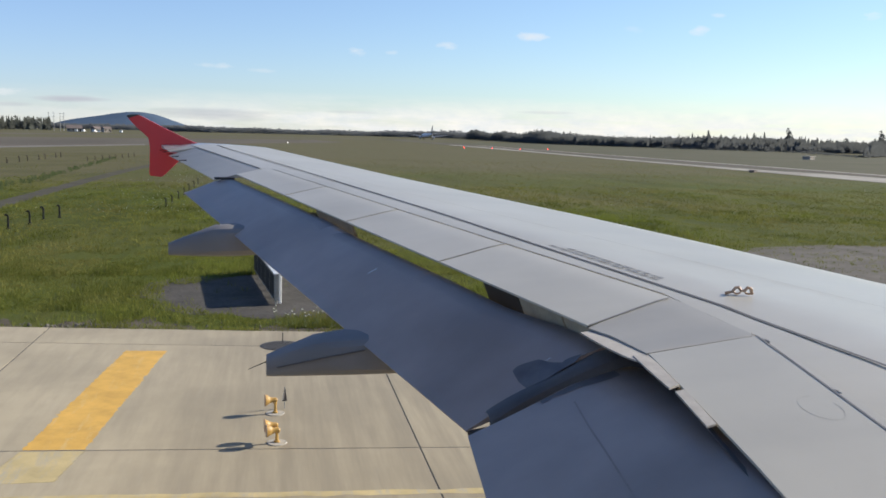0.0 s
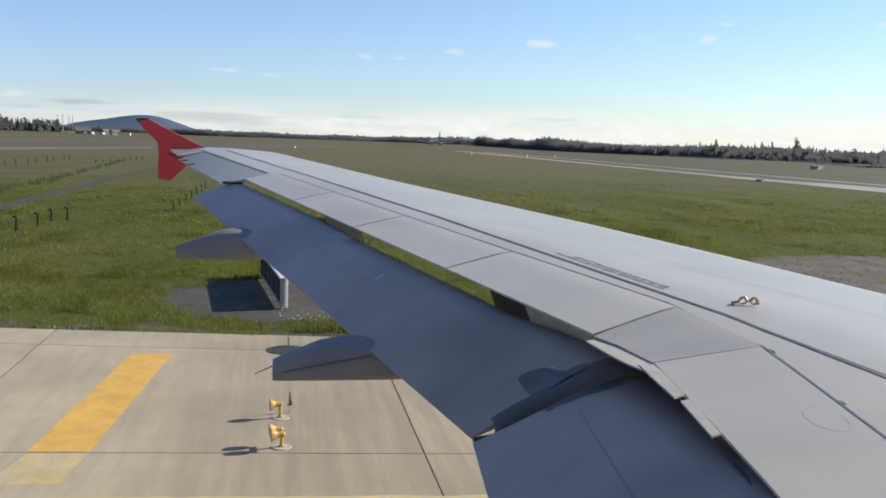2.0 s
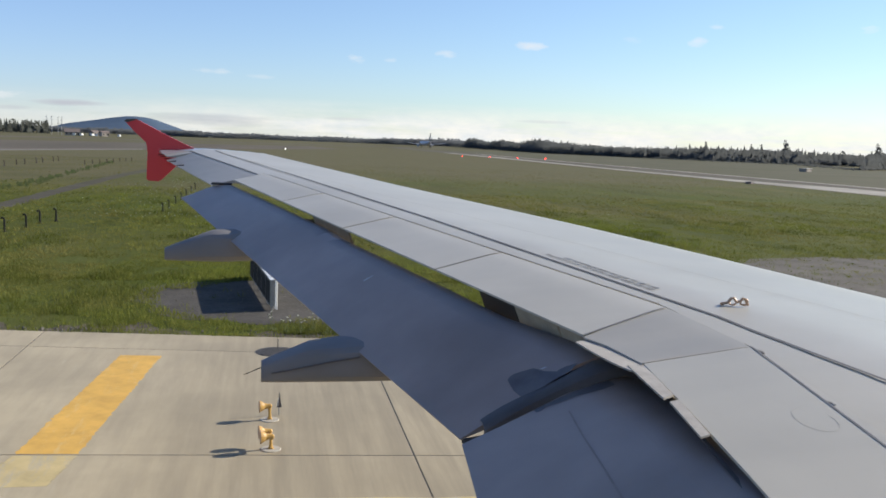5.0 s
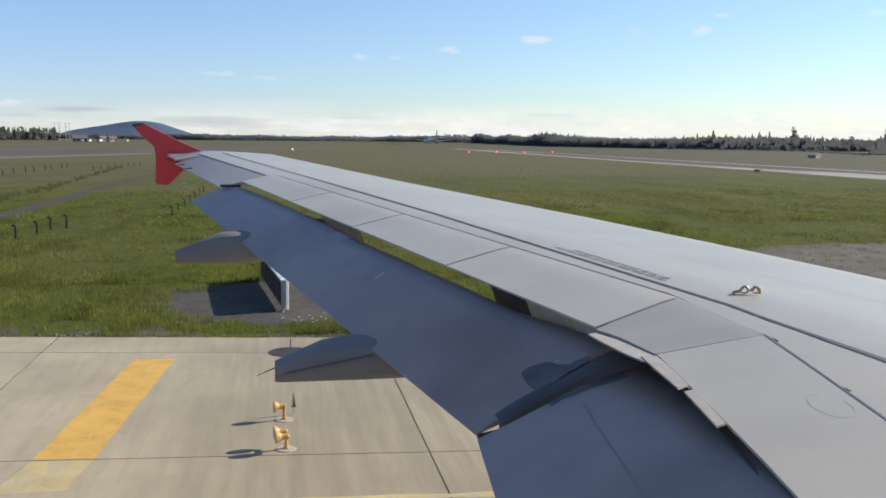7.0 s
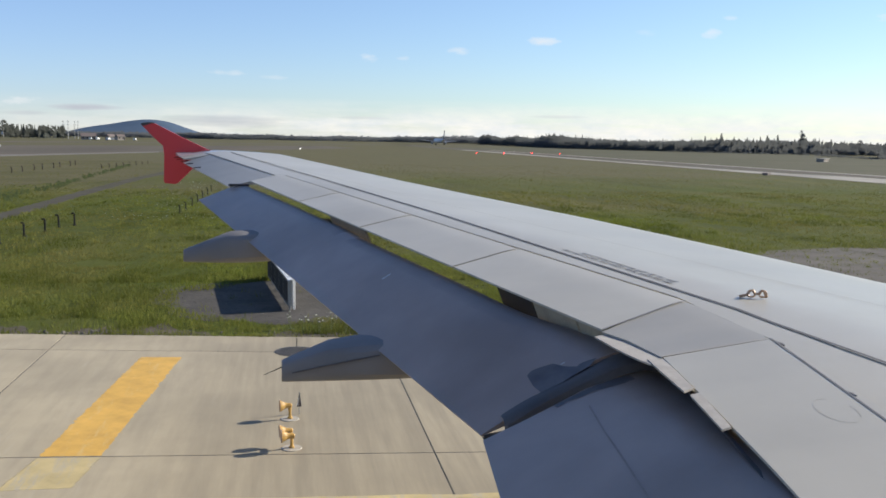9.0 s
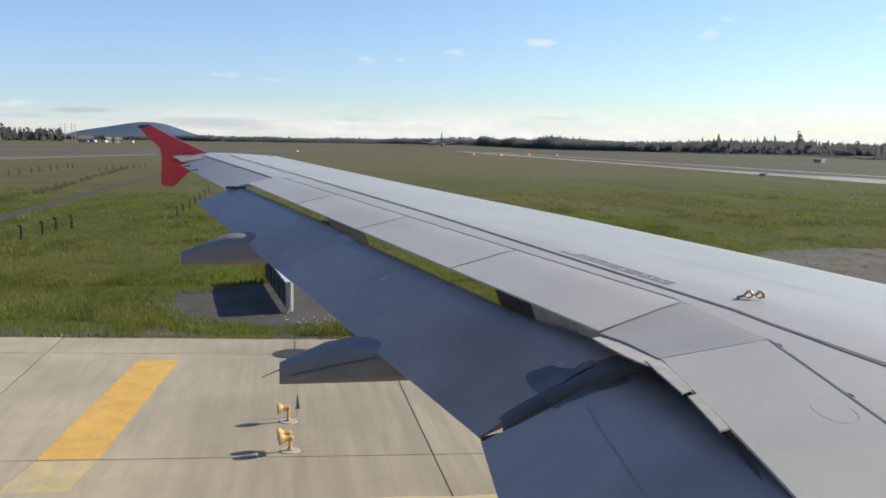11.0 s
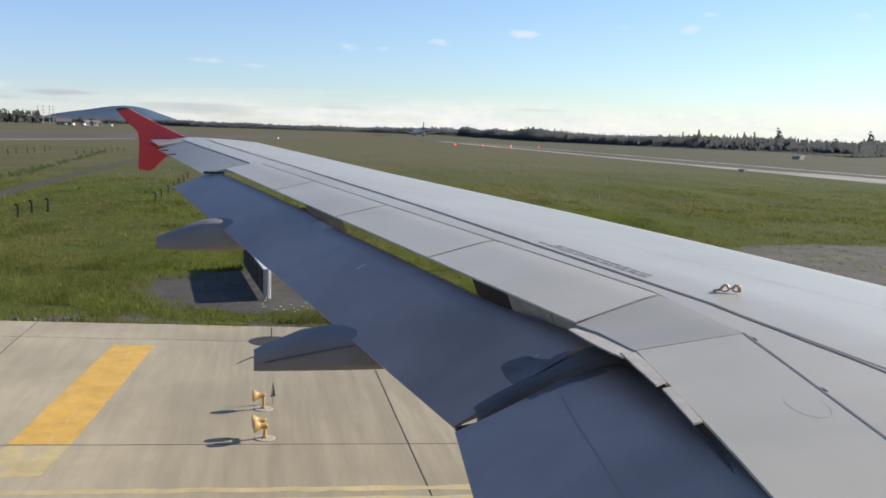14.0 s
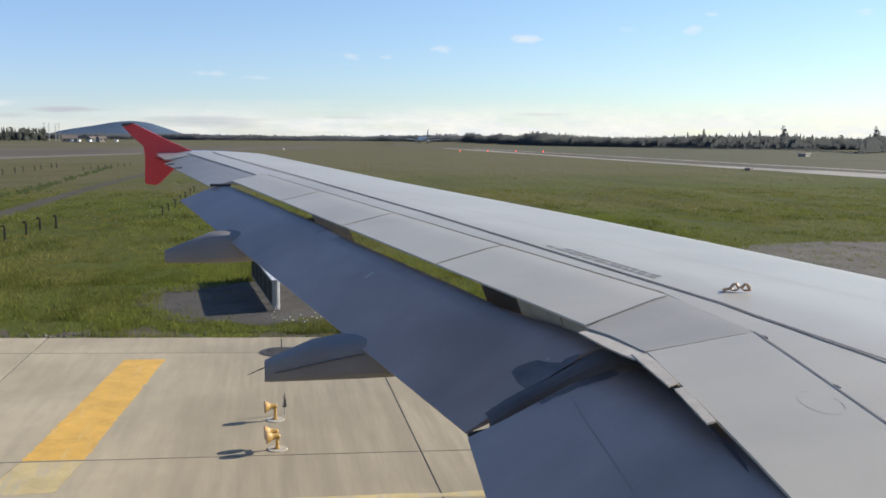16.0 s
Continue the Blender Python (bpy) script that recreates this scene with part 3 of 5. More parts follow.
# aileron and trailing edge outboard of the flap
bm = bmesh.new()
loft(bm, [[upper(y, 0.757), upper(y, 0.80, -0.006), upper(y, 0.86, -0.018), upper(y, 0.93, -0.033), upper(y, 1.0, -0.050), lower(y, 1.0) - Vector((0, 0, 0.05)), lower(y, 0.9) - Vector((0, 0, 0.01)), lower(y, 0.757)] for y in np.linspace(13.45, 16.2, 12)])
# the darker kink paint here and on the tip edge stands for shade
part("aileron", bm, KINK, airliner, smooth=False)
bm = bmesh.new()
loft(bm, [[upper(y, 0.757), upper(y, 0.88), upper(y, 1.0 - d), lower(y, 1.0 - d), lower(y, 0.757)] for y, d in ((16.22, 0.0), (16.4, 0.01), (16.55, 0.03))])
part("tip_edge", bm, KINK, airliner)
for i, y in enumerate((15.1, 15.6, 15.95, 16.25, 16.5)):
    p = upper(y, 0.99)
    part("static_wick", tube(bmesh.new(), [p, p + Vector((-0.05, 0.0, -0.004)), p + Vector((-0.10, 0.01, -0.01))], 0.008, 6, 0.005), BLACK, airliner)

# rounded tip: the skin curves back from the leading edge to the fence
bm = bmesh.new()
rings = []
for y, start in ((16.55, 0.0), (16.68, 0.10), (16.78, 0.22), (16.86, 0.36), (16.92, 0.5)):
    cs = np.linspace(start, 0.985, 10)
    mid = (y - 16.55) / 0.4
    rings.append([upper(y, c, -0.02 * mid) for c in cs] + [lower(y, c) + Vector((0, 0, 0.05 * mid)) for c in reversed(cs)])
loft(bm, rings)
part("wing_tip", bm, BARE, airliner, "bare pale metal tip cap", smooth=True)

# wingtip fence: swept arrow fin above and below
bm = bmesh.new()
outline = [(-2.30, 3.93), (-2.67, 4.06), (-3.05, 4.24), (-3.42, 4.43), (-3.50, 4.455), (-3.60, 4.445), (-3.64, 4.425), (-3.50, 4.27), (-3.32, 4.10),
           (-3.30, 3.95), (-3.315, 3.55), (-3.30, 3.515), (-3.14, 3.50), (-3.09, 3.53), (-2.86, 3.76), (-2.5, 3.88)]
loft(bm, [[(x, y, z) for x, z in outline] for y in (16.90, 16.925, 16.965, 16.985)])
fence = part("wingtip_fence", bm, RED, airliner, "red painted swept fin")
bm = bmesh.new()
loft(bm, [[(x, y, z) for x, z in ((-3.44, 4.452), (-3.50, 4.459), (-3.61, 4.449), (-3.645, 4.424), (-3.60, 4.40))] for y in (16.885, 17.0)])
part("fence_cap", bm, SEAL, fence, "dark light cap")

# flaps
def flap(name, stations, label, nose=0.16):
    """Stations: nose point and trailing edge point."""
    bm = bmesh.new()
    prof = [(0.0, -0.02), (0.015, 0.035), (0.06, 0.075), (0.14, 0.10), (0.25, 0.108), (0.4, 0.095), (0.6, 0.062), (0.8, 0.03), (1.0, 0.004),
            (1.0, -0.004), (0.7, -0.012), (0.4, -0.03), (0.15, -0.055), (0.04, -0.05)]
    rings = []
    for a, b in stations:
        a, b = Vector(a), Vector(b)
        d = b - a
        up = Vector((0, 1, 0)).cross(d).normalized()
        if up.z < 0:
            up = -up
        rings.append([a + d * u + up * (v * d.length) for u, v in prof])
    loft(bm, rings)
    return part(name, bm, FLAP, airliner, label, smooth=True)


def flap_te(y):
    f = (y - 6.5) / 6.9
    return Vector((-0.39 - 2.08 * f, y, 2.68 + 0.80 * f))


def flap_nose(y):
    p = upper(max(y, 6.6), C_SPOILER)
    return Vector((p.x + 0.02 + 0.20 * max(0.0, 7.4 - y), y, p.z - 0.100 - 0.002 * (y - 6.5) + float(np.interp(y, (6.5, 7.3, 8.0, 9.9, 10.3, 12.0, 13.4), (-0.034, -0.024, -0.012, -0.006, 0.018, 0.022, 0.012)))))


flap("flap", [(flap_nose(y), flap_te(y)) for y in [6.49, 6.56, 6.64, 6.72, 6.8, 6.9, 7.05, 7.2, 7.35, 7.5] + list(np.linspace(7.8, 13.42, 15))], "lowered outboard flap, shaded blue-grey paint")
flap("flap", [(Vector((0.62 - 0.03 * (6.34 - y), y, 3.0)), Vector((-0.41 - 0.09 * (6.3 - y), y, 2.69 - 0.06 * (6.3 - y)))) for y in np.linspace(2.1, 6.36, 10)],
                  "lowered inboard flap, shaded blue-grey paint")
# black rubber tube where the two flaps meet at the kink
bm = bmesh.new()
rings = []
for u, w in ((-0.02, 0.08), (0.10, 0.08), (0.22, 0.07), (0.34, 0.060), (0.45, 0.056), (0.56, 0.058), (0.66, 0.062), (0.76, 0.066), (0.84, 0.066), (0.875, 0.060), (0.89, 0.045)):
    a, b = flap_nose(6.44), flap_te(6.44)
    p = a + (b - a) * u
    h = float(np.interp(u, (-0.04, 0, 0.06, 0.14, 0.25, 0.4, 0.6, 0.8, 1.0), (0.02, 0.03, 0.075, 0.10, 0.108, 0.095, 0.062, 0.03, 0.006)))
    bow = float(np.interp(u, (0.0, 0.3, 0.45, 0.64, 0.92), (-0.10, -0.055, -0.012, 0.028, 0.030)))
    rings.append([p + Vector((0, d * w + bow, h + k + 0.024 * min(1.0, max(0.0, (u - 0.45) / 0.3)))) for d, k in ((-1.05, -0.06), (-0.95, -0.012), (-0.7, 0.004), (-0.3, 0.013), (0.1, 0.015), (0.55, 0.014), (0.95, 0.011), (1.5, 0.004))])
loft(bm, rings, closed=False)
part("flap_seal", bm, FLAP_SEAL, airliner, "black rubber seal between the flaps", smooth=True)
bm = bmesh.new()
tip = flap_te(6.44)
loft(bm, [[tip + Vector((dx, dy, dz)) for dx, dy, dz in ((0.14, -0.03, 0.035), (0.14, 0.05, 0.035), (-0.005, 0.06, 0.008), (0.0, 0.035, 0.006))],
          [tip + Vector((dx, dy, dz - 0.02)) for dx, dy, dz in ((0.14, -0.03, 0.035), (0.14, 0.05, 0.035), (-0.005, 0.06, 0.008), (0.0, 0.035, 0.006))]])
part("seal_end", bm, SEAL, airliner)

# narrow shroud panels in the slot between the spoilers and the flaps
def slot_panel(corners, label="pale primer-coloured slot panel"):
    """A thin plate over (x, y, z) corners."""
    return part("shroud_panel", loft(bmesh.new(), [corners, [(x, y, z - 0.009) for x, y, z in corners]]), PRIMER, airliner, label)


slot_panel([(0.238, 6.520, 3.203), (0.258, 6.35, 3.196), (0.282, 6.186, 3.189), (0.310, 6.06, 3.184), (0.341, 5.972, 3.180), (0.41, 5.99, 3.180), (0.45, 6.08, 3.182), (0.35, 6.58, 3.203)])
slot_panel([(0.352, 6.043, 3.188), (0.342, 5.86, 3.176), (0.334, 5.561, 3.155), (0.396, 5.600, 3.160), (0.438, 6.03, 3.188)])
slot_panel([(0.343, 5.518, 3.152), (0.308, 5.133, 3.117), (0.356, 5.150, 3.121), (0.396, 5.535, 3.156)])


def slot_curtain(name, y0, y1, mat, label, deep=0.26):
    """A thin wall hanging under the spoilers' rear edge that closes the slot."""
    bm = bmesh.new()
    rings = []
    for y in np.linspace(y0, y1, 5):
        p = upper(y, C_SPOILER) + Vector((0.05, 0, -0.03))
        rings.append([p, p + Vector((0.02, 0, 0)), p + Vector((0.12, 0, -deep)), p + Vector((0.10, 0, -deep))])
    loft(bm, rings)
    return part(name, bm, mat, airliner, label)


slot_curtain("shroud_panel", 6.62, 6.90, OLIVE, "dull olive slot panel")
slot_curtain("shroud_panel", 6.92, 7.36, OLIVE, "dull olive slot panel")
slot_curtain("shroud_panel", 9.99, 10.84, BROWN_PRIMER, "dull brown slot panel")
# added dark wall: keeps light off the flap nose and darkens the slot
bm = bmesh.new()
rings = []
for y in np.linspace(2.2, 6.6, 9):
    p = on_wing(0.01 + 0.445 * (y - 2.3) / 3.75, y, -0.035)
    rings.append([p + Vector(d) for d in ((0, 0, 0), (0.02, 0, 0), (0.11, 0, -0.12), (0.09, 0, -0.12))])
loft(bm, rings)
part("slot_light_block", bm, FLAP_SEAL, airliner, "dark wall added under the spoiler edge to block stray light")
# black fillings stand in for the shade inside the open flap tracks
slot_curtain("track_opening_fill", 7.37, 7.78, SEAL, "black filling in place of the shade in a flap track opening")
for y0, y1 in ((10.85, 11.2),):
    x = upper(0.5 * (y0 + y1), C_SPOILER).x
    z = upper(y0, C_SPOILER).z
    part("track_opening_fill", block(bmesh.new(), (x - 0.02, y0, z - 0.20), (x + 0.14, y1, z - 0.09), 0.02), SEAL, airliner, "black filling in place of the shade in a flap track opening")


def stain(ys, us, nose_of, te_of, seed, mat=None, name="grease_stain", label="dark grease stain on the flap", ragged=1.0, rows=40):
    """A ragged strip lying on a flap: grease, a rub mark, or shade painted along the nose."""
    r = random.Random(seed)
    bm = bmesh.new()
    grid = []
    for i, y in enumerate(np.linspace(*ys, rows)):
        a, b = nose_of(y), te_of(y)
        d = b - a
        up = Vector((0, 1, 0)).cross(d).normalized()
        up = up if up.z > 0 else -up
        u0, u1 = us[0] + ragged * r.uniform(0, 0.03), us[1] - ragged * (r.uniform(0, 0.05) + 0.004 * abs(i - rows / 2))
        line = []
        for u in sorted({u0, u1} | {b for b in (0.015, 0.06, 0.14, 0.25) if u0 < b < u1} | ({(u0 + u1) / 2} if u1 - u0 < 0.15 else set())):
            h = float(np.interp(u, (0, 0.015, 0.06, 0.14, 0.25, 0.4, 0.6, 0.8, 1.0), (-0.02, 0.035, 0.075, 0.10, 0.108, 0.095, 0.062, 0.03, 0.004)))
            line.append((bm.verts.new(a + d * u + up * (h * d.length + 0.001)), (u - u0) / (u1 - u0)))
        grid.append(line)
    for p0, p1 in zip(grid, grid[1:]):
        for k in range(len(p0) - 1):
            bm.faces.new((p0[k][0], p0[k + 1][0], p1[k + 1][0], p1[k][0]))
    fade_uv = bm.loops.layers.uv.new("fade_uv")
    across = {v: f for line in grid for v, f in line}
    for f in bm.faces:
        for corner in f.loops:
            corner[fade_uv].uv = (0.0, across[corner.vert])
    return part(name, bm, mat or GREASE, airliner, label, smooth=True)


def inner_nose(y):
    return Vector((0.62 - 0.03 * (6.34 - y), y, 3.0))


def inner_te(y):
    return Vector((-0.41 - 0.09 * (6.3 - y), y, 2.69 - 0.06 * (6.3 - y)))


def stain_shape(outline, nose_of, te_of, label, mat=GREASE, name="grease_stain"):
    """A patch of dark grease of its own shape, outline in (x, y), lying on a flap."""
    bm = bmesh.new()
    bm.faces.new([bm.verts.new((x, y, 0)) for x, y in outline])
    bmesh.ops.triangulate(bm, faces=bm.faces)
    bmesh.ops.subdivide_edges(bm, edges=bm.edges, cuts=3, use_grid_fill=True)
    for v in bm.verts:
        a, b = nose_of(v.co.y), te_of(v.co.y)
        d = b - a
        up = Vector((0, 1, 0)).cross(d).normalized()
        up = up if up.z > 0 else -up
        u = 0.0
        for _ in range(6):
            h = float(np.interp(u, (0, 0.015, 0.06, 0.14, 0.25, 0.4, 0.6, 0.8, 1.0), (-0.02, 0.035, 0.075, 0.10, 0.108, 0.095, 0.062, 0.03, 0.004)))
            u = (v.co.x - a.x - up.x * h * d.length) / d.x
        v.co = a + d * u + up * (h * d.length + 0.003)
    return part(name, bm, mat, airliner, label, smooth=True)


stain_shape([(-0.083, 6.709), (-0.062, 6.722), (-0.042, 6.720), (0.0, 6.700), (0.054, 6.669), (0.10, 6.59), (0.147, 6.525), (0.165, 6.535), (0.193, 6.530), (0.25, 6.50), (0.20, 6.46), (0.05, 6.47), (-0.056, 6.51), (-0.075, 6.60)],
            flap_nose, flap_te, "dark blue-black grease stain beside the flap seal")
stain_shape([(-0.030, 6.350), (-0.025, 6.305), (0.0, 6.300), (0.03, 6.315), (0.09, 6.285), (0.16, 6.27), (0.235, 6.23), (0.30, 6.20), (0.36, 6.21), (0.36, 6.30), (0.15, 6.345)],
            inner_nose, inner_te, "narrow dark grease stain along the flap seal")
seam = [(0.09, 6.13), (0.048, 5.785), (0.019, 5.475), (-0.015, 5.148), (-0.06, 4.7), (-0.11, 4.2)]
stain_shape([(x - 0.004, y) for x, y in seam] + [(x + 0.004, y) for x, y in reversed(seam)], inner_nose, inner_te, "faint seam along the flap skin", FLAP_SEAM, "flap_seam")
# shade under the spoiler edge, painted along both flap noses
stain((2.2, 6.34), (0.0, 0.30), inner_nose, inner_te, 12, NOSE_SHADE, "flap_nose_shade", "dark strip along the flap nose with slot shade painted in", 0.0)
stain((6.5, 13.3), (0.0, 0.24), flap_nose, flap_te, 9, NOSE_SHADE, "flap_nose_shade", "dark strip along the flap nose with slot shade painted in", 0.0)
p = flap_nose(13.36)
part("end_seal", block(bmesh.new(), p + Vector((-0.27, -0.05, 0.035)), p + Vector((-0.02, 0.05, 0.062)), 0.012), SEAL, airliner, "small dark end seal")
for y, u in ((8.75, 0.33), (6.62, 0.36)):
    stain((y, y + 0.012), (u, u + 0.10), flap_nose, flap_te, 5, WHITE, "rub_mark", "short pale rub mark", 0.0, 3)

# flap track fairings: canoe bodies hanging below the flap
def track_fairing(y, x_tip, z_tip_top, z_tip_low, x_front, z_low, z_top, half):
    bm = bmesh.new()
    rings = []
    for f in (0.0, 0.02, 0.07, 0.15, 0.3, 0.42, 0.6, 0.8, 1.0):
        x = x_tip + (x_front - x_tip) * f
        top = min(z_tip_top + 0.40 * (x - x_tip), z_top)
        low = z_tip_low + (z_low - z_tip_low) * f - 0.03 * math.sin(math.pi * min(1, f * 1.1))
        w = half * (0.26 + 0.74 * min(1, f / 0.42)) * (0.8 if f == 0 else 1)
        mid = (top + low) / 2
        rings.append([Vector((x, y + w * math.copysign(abs(math.cos(a)) ** 0.55, math.cos(a)), mid + (top - low) / 2 * math.copysign(abs(math.sin(a)) ** 0.6, math.sin(a))))
                      for a in [2 * math.pi * i / 16 for i in range(16)]])
    loft(bm, rings)
    return part("flap_track_fairing", bm, FAIRING, airliner, "grey canoe-shaped flap track fairing", smooth=True)


f1 = track_fairing(8.1, -1.45, 2.73, 2.592, 0.7, 2.74, 2.90, 0.30)
track_fairing(11.4, -2.44, 3.115, 2.99, -0.95, 3.06, 3.31, 0.27)
part("static_wick", tube(bmesh.new(), [(-1.44, 8.1, 2.69), (-1.50, 8.1, 2.665), (-1.57, 8.12, 2.63)], 0.004, 6, 0.002), BLACK, f1)
bm = bmesh.new()
loft(bm, [[(x, y - 0.006, z - 0.004), (x, y - 0.006, z + 0.004), (x, y + 0.02, z + 0.004), (x, y + 0.02, z - 0.004)] for x, y, z in ((-1.38, 8.003, 2.668), (-1.2, 7.955, 2.715), (-1.0, 7.905, 2.765), (-0.8, 7.862, 2.81))])
part("fairing_seam", bm, GREASE, f1)

# gold attachment fitting on the upper skin
p = on_wing(1.34, 6.86, 0.0)
bm = bmesh.new()
rot = Matrix.Rotation(radians(-12), 3, "Z")
tube(bm, [p + 0.58 * (rot @ Vector(v)) for v in ((-0.15, 0, 0.005), (-0.08, 0, 0.02), (-0.045, 0, 0.065), (-0.015, 0, 0.07), (0.01, 0, 0.035), (0.05, 0, 0.035), (0.075, 0, 0.07), (0.10, 0, 0.065), (0.13, 0, 0.0))], 0.009, 8)
for dx in (-0.03, 0.087):
    tube(bm, [p + 0.58 * rot @ Vector((dx + 0.04 * math.cos(a), 0.0, 0.035 + 0.033 * math.sin(a))) for a in [2 * math.pi * i / 14 for i in range(15)]], 0.006, 6)
part("rope_fitting", bm, BRASS, airliner, "gold anodised escape rope fitting with two eyes", smooth=True)

# two rows of small stencilled lettering beside the gap, too small to read
random.seed(3)
for k, off in enumerate((0.065, 0.115)):
    bm = bmesh.new()
    y = 7.28 + 0.03 * k
    while y < 8.36 - 0.08 * k:
        for _ in range(random.randint(4, 9)):
            w, tall = random.uniform(0.005, 0.011), random.uniform(0.026, 0.036)
            x = 1.125 - (y - 6.65) * 0.328 + off
            vs = [bm.verts.new(on_wing(x + dx - dy * 0.33, y + dy, 0.003)) for dx, dy in ((0, 0), (tall, 0), (tall, w), (0, w))]
            bm.faces.new(vs)
            y += w + random.uniform(0.005, 0.010)
        y += 0.018
    tagged(part("stencil_lettering", bm, LETTER, airliner, "row of tiny black stencilled letters"), kind="stuff")
# faint outline of a repair on the inboard spoiler
bm = bmesh.new()
loft(bm, [[on_wing(0.815 + (0.07 + d) * math.cos(a), 5.15 + (0.13 + d) * math.sin(a), 0.0066 + e) for d, e in ((0, 0), (0.002, 0), (0.002, 0.0003), (0, 0.0003))]
          for a in [radians(g) for g in range(70, 372, 10)]])
part("repair_outline", bm, SPECK, airliner, "faint curved outline of a repair patch")
# cabin wall with the window in front of the camera, belly and main gear below
R_CAB, Z_CAB = 1.975, 3.55
WIN = (-1.25, 4.22)
bm = bmesh.new()
angles = [radians(a) for a in (-70, -45, -20, 0, 8, 12, 27, 34, 45, 65, 90, 115, 140, 165, 180, 205, 230, 250)]
xs = [-12, -8, -5, -3, WIN[0] - 0.55, WIN[0] + 0.55, 1, 3, 5, 8, 12]
vs = [[bm.verts.new((x, R_CAB * math.cos(a), Z_CAB + R_CAB * math.sin(a))) for a in angles] for x in xs]
for i in range(len(xs) - 1):
    for j in range(len(angles) - 1):
        if xs[i] < WIN[0] < xs[i + 1] and radians(11) < angles[j] < radians(26):
            continue
        bm.faces.new((vs[i][j], vs[i][j + 1], vs[i + 1][j + 1], vs[i + 1][j]))
fus = part("cabin_wall", bm, WHITE, airliner, "plain white cabin wall round the window", smooth=True)
sol = fus.modifiers.new("thickness", "SOLIDIFY")
sol.thickness, sol.offset = 0.08, 1
bm = bmesh.new()
lathe(bm, [(-12.0, 0.9), (-6, 0.9), (8, 0.9), (12, 0.9)], "x", 12, (0, 0, 2.5))
part("belly", bm, WHITE, airliner)
bm = bmesh.new()
tube(bm, [(1.2, 3.8, 3.0), (1.2, 3.8, 0.58)], 0.11, 10)
tube(bm, [(1.2, 3.3, 0.58), (1.2, 4.3, 0.58)], 0.07, 10)
gear = part("gear_leg", bm, GALV, airliner)
for y in (3.35, 4.03):
    bm = lathe(bmesh.new(), [(0, 0.30), (0.02, 0.50), (0.08, 0.58), (0.2, 0.58), (0.26, 0.50), (0.28, 0.30)], "y", 24, (1.2, y, 0.58))
    part("wheel", bm, TYRE, gear)

# ---- ground ----
def edge_y(x):
    return 21.53 - 0.1425 * max(-14.0, min(14.0, x))


def lane_y(x):
    return 14.0 - 0.083 * max(-14.0, min(14.0, x))


rng = random.Random(5)
# one sheet of grass from the taxiway to the horizon
bm = bmesh.new()
S = 4700
bmesh.ops.create_grid(bm, x_segments=8, y_segments=8, size=S)
for v in bm.verts:
    v.co.z = -0.05
ground = setting("ground", bm, GRASS, "green airfield grass with dry brownish areas", "grass")


def blob(cx, cy, rx, ry, n=40, rough=0.25, seed=0, turn=0.0):
    """An irregular closed outline."""
    r = random.Random(seed)
    ph = [r.uniform(0, 6.28) for _ in range(5)]
    out = []
    for i in range(n):
        a = 2 * math.pi * i / n
        k = 1 + rough * (0.5 * math.sin(2 * a + ph[0]) + 0.35 * math.sin(3 * a + ph[1]) + 0.3 * math.sin(5 * a + ph[2]) + 0.25 * math.sin(9 * a + ph[3]) + 0.2 * math.sin(14 * a + ph[4]))
        x, y = rx * k * math.cos(a), ry * k * math.sin(a)
        out.append((cx + x * math.cos(turn) - y * math.sin(turn), cy + x * math.sin(turn) + y * math.cos(turn)))
    return out


def sheet(name, outline, mat, z, label, category):
    return setting(name, prism(bmesh.new(), outline, -0.06, z), mat, label, category)


sheet("dry_field", blob(-42, 118, 24, 62, 60, 0.22, 4), DRY, -0.046, "dry brownish grass field beside the track", "grass")
def ribbon(name, pairs, mat, z, label, category):
    """A strip of pavement between pairs of edge points."""
    bm = bmesh.new()
    loft(bm, [[(*a, z), (*b, z), (*b, -0.06), (*a, -0.06)] for a, b in pairs])
    return setting(name, bm, mat, label, category)


ribbon("gravel_track", [((-16.8, 20), (-15.5, 20)), ((-16.75, 55), (-15.45, 55)), ((-16.95, 70), (-15.6, 70)), ((-17.0, 85), (-15.7, 85)), ((-16.9, 100), (-15.6, 100)), ((-16.2, 120), (-14.6, 117)), ((-11.7, 141), (-10.3, 137))],
       TRACK, -0.044, "narrow grey gravel track through the grass", "track")
sheet("gravel_patch", blob(-1.2, 26.9, 3.5, 3.7, 90, 0.14, 8), GRAVEL, -0.044, "grey gravel round the foot of the sign", "gravel")
def verge_strip(x0, x1, wide, seed):
    """A ragged strip of bare ground beside the concrete."""
    r = random.Random(seed)
    n = int((x1 - x0) / 0.12)
    xs = [x0 + (x1 - x0) * i / n for i in range(n + 1)]
    top = [(x, edge_y(x) + 0.05 + wide * math.sin(math.pi * i / n) ** 0.5 * (0.55 + 0.5 * noise.noise((x * 1.1, seed, 0.3)) + 0.35 * noise.noise((x * 4.0, seed, 2.3)))) for i, x in enumerate(xs)]
    return [(x, edge_y(x) - 0.02) for x in reversed(xs)] + top


for x0, x1, wide, seed in ((-14, -6.6, 2.4, 3), (-6.4, -3.0, 1.7, 4), (-2.7, 1.6, 0.9, 6)):
    sheet("bare_verge", verge_strip(x0, x1, wide, seed), VERGE_SOIL, -0.040, "strip of bare brown soil between grass and concrete", "soil")
sheet("soil_patch", blob(24, 30.2, 12.5, 7.2, 120, 0.16, 11), SOIL, -0.042, "bare brown soil and gravel beside the taxiway", "soil")
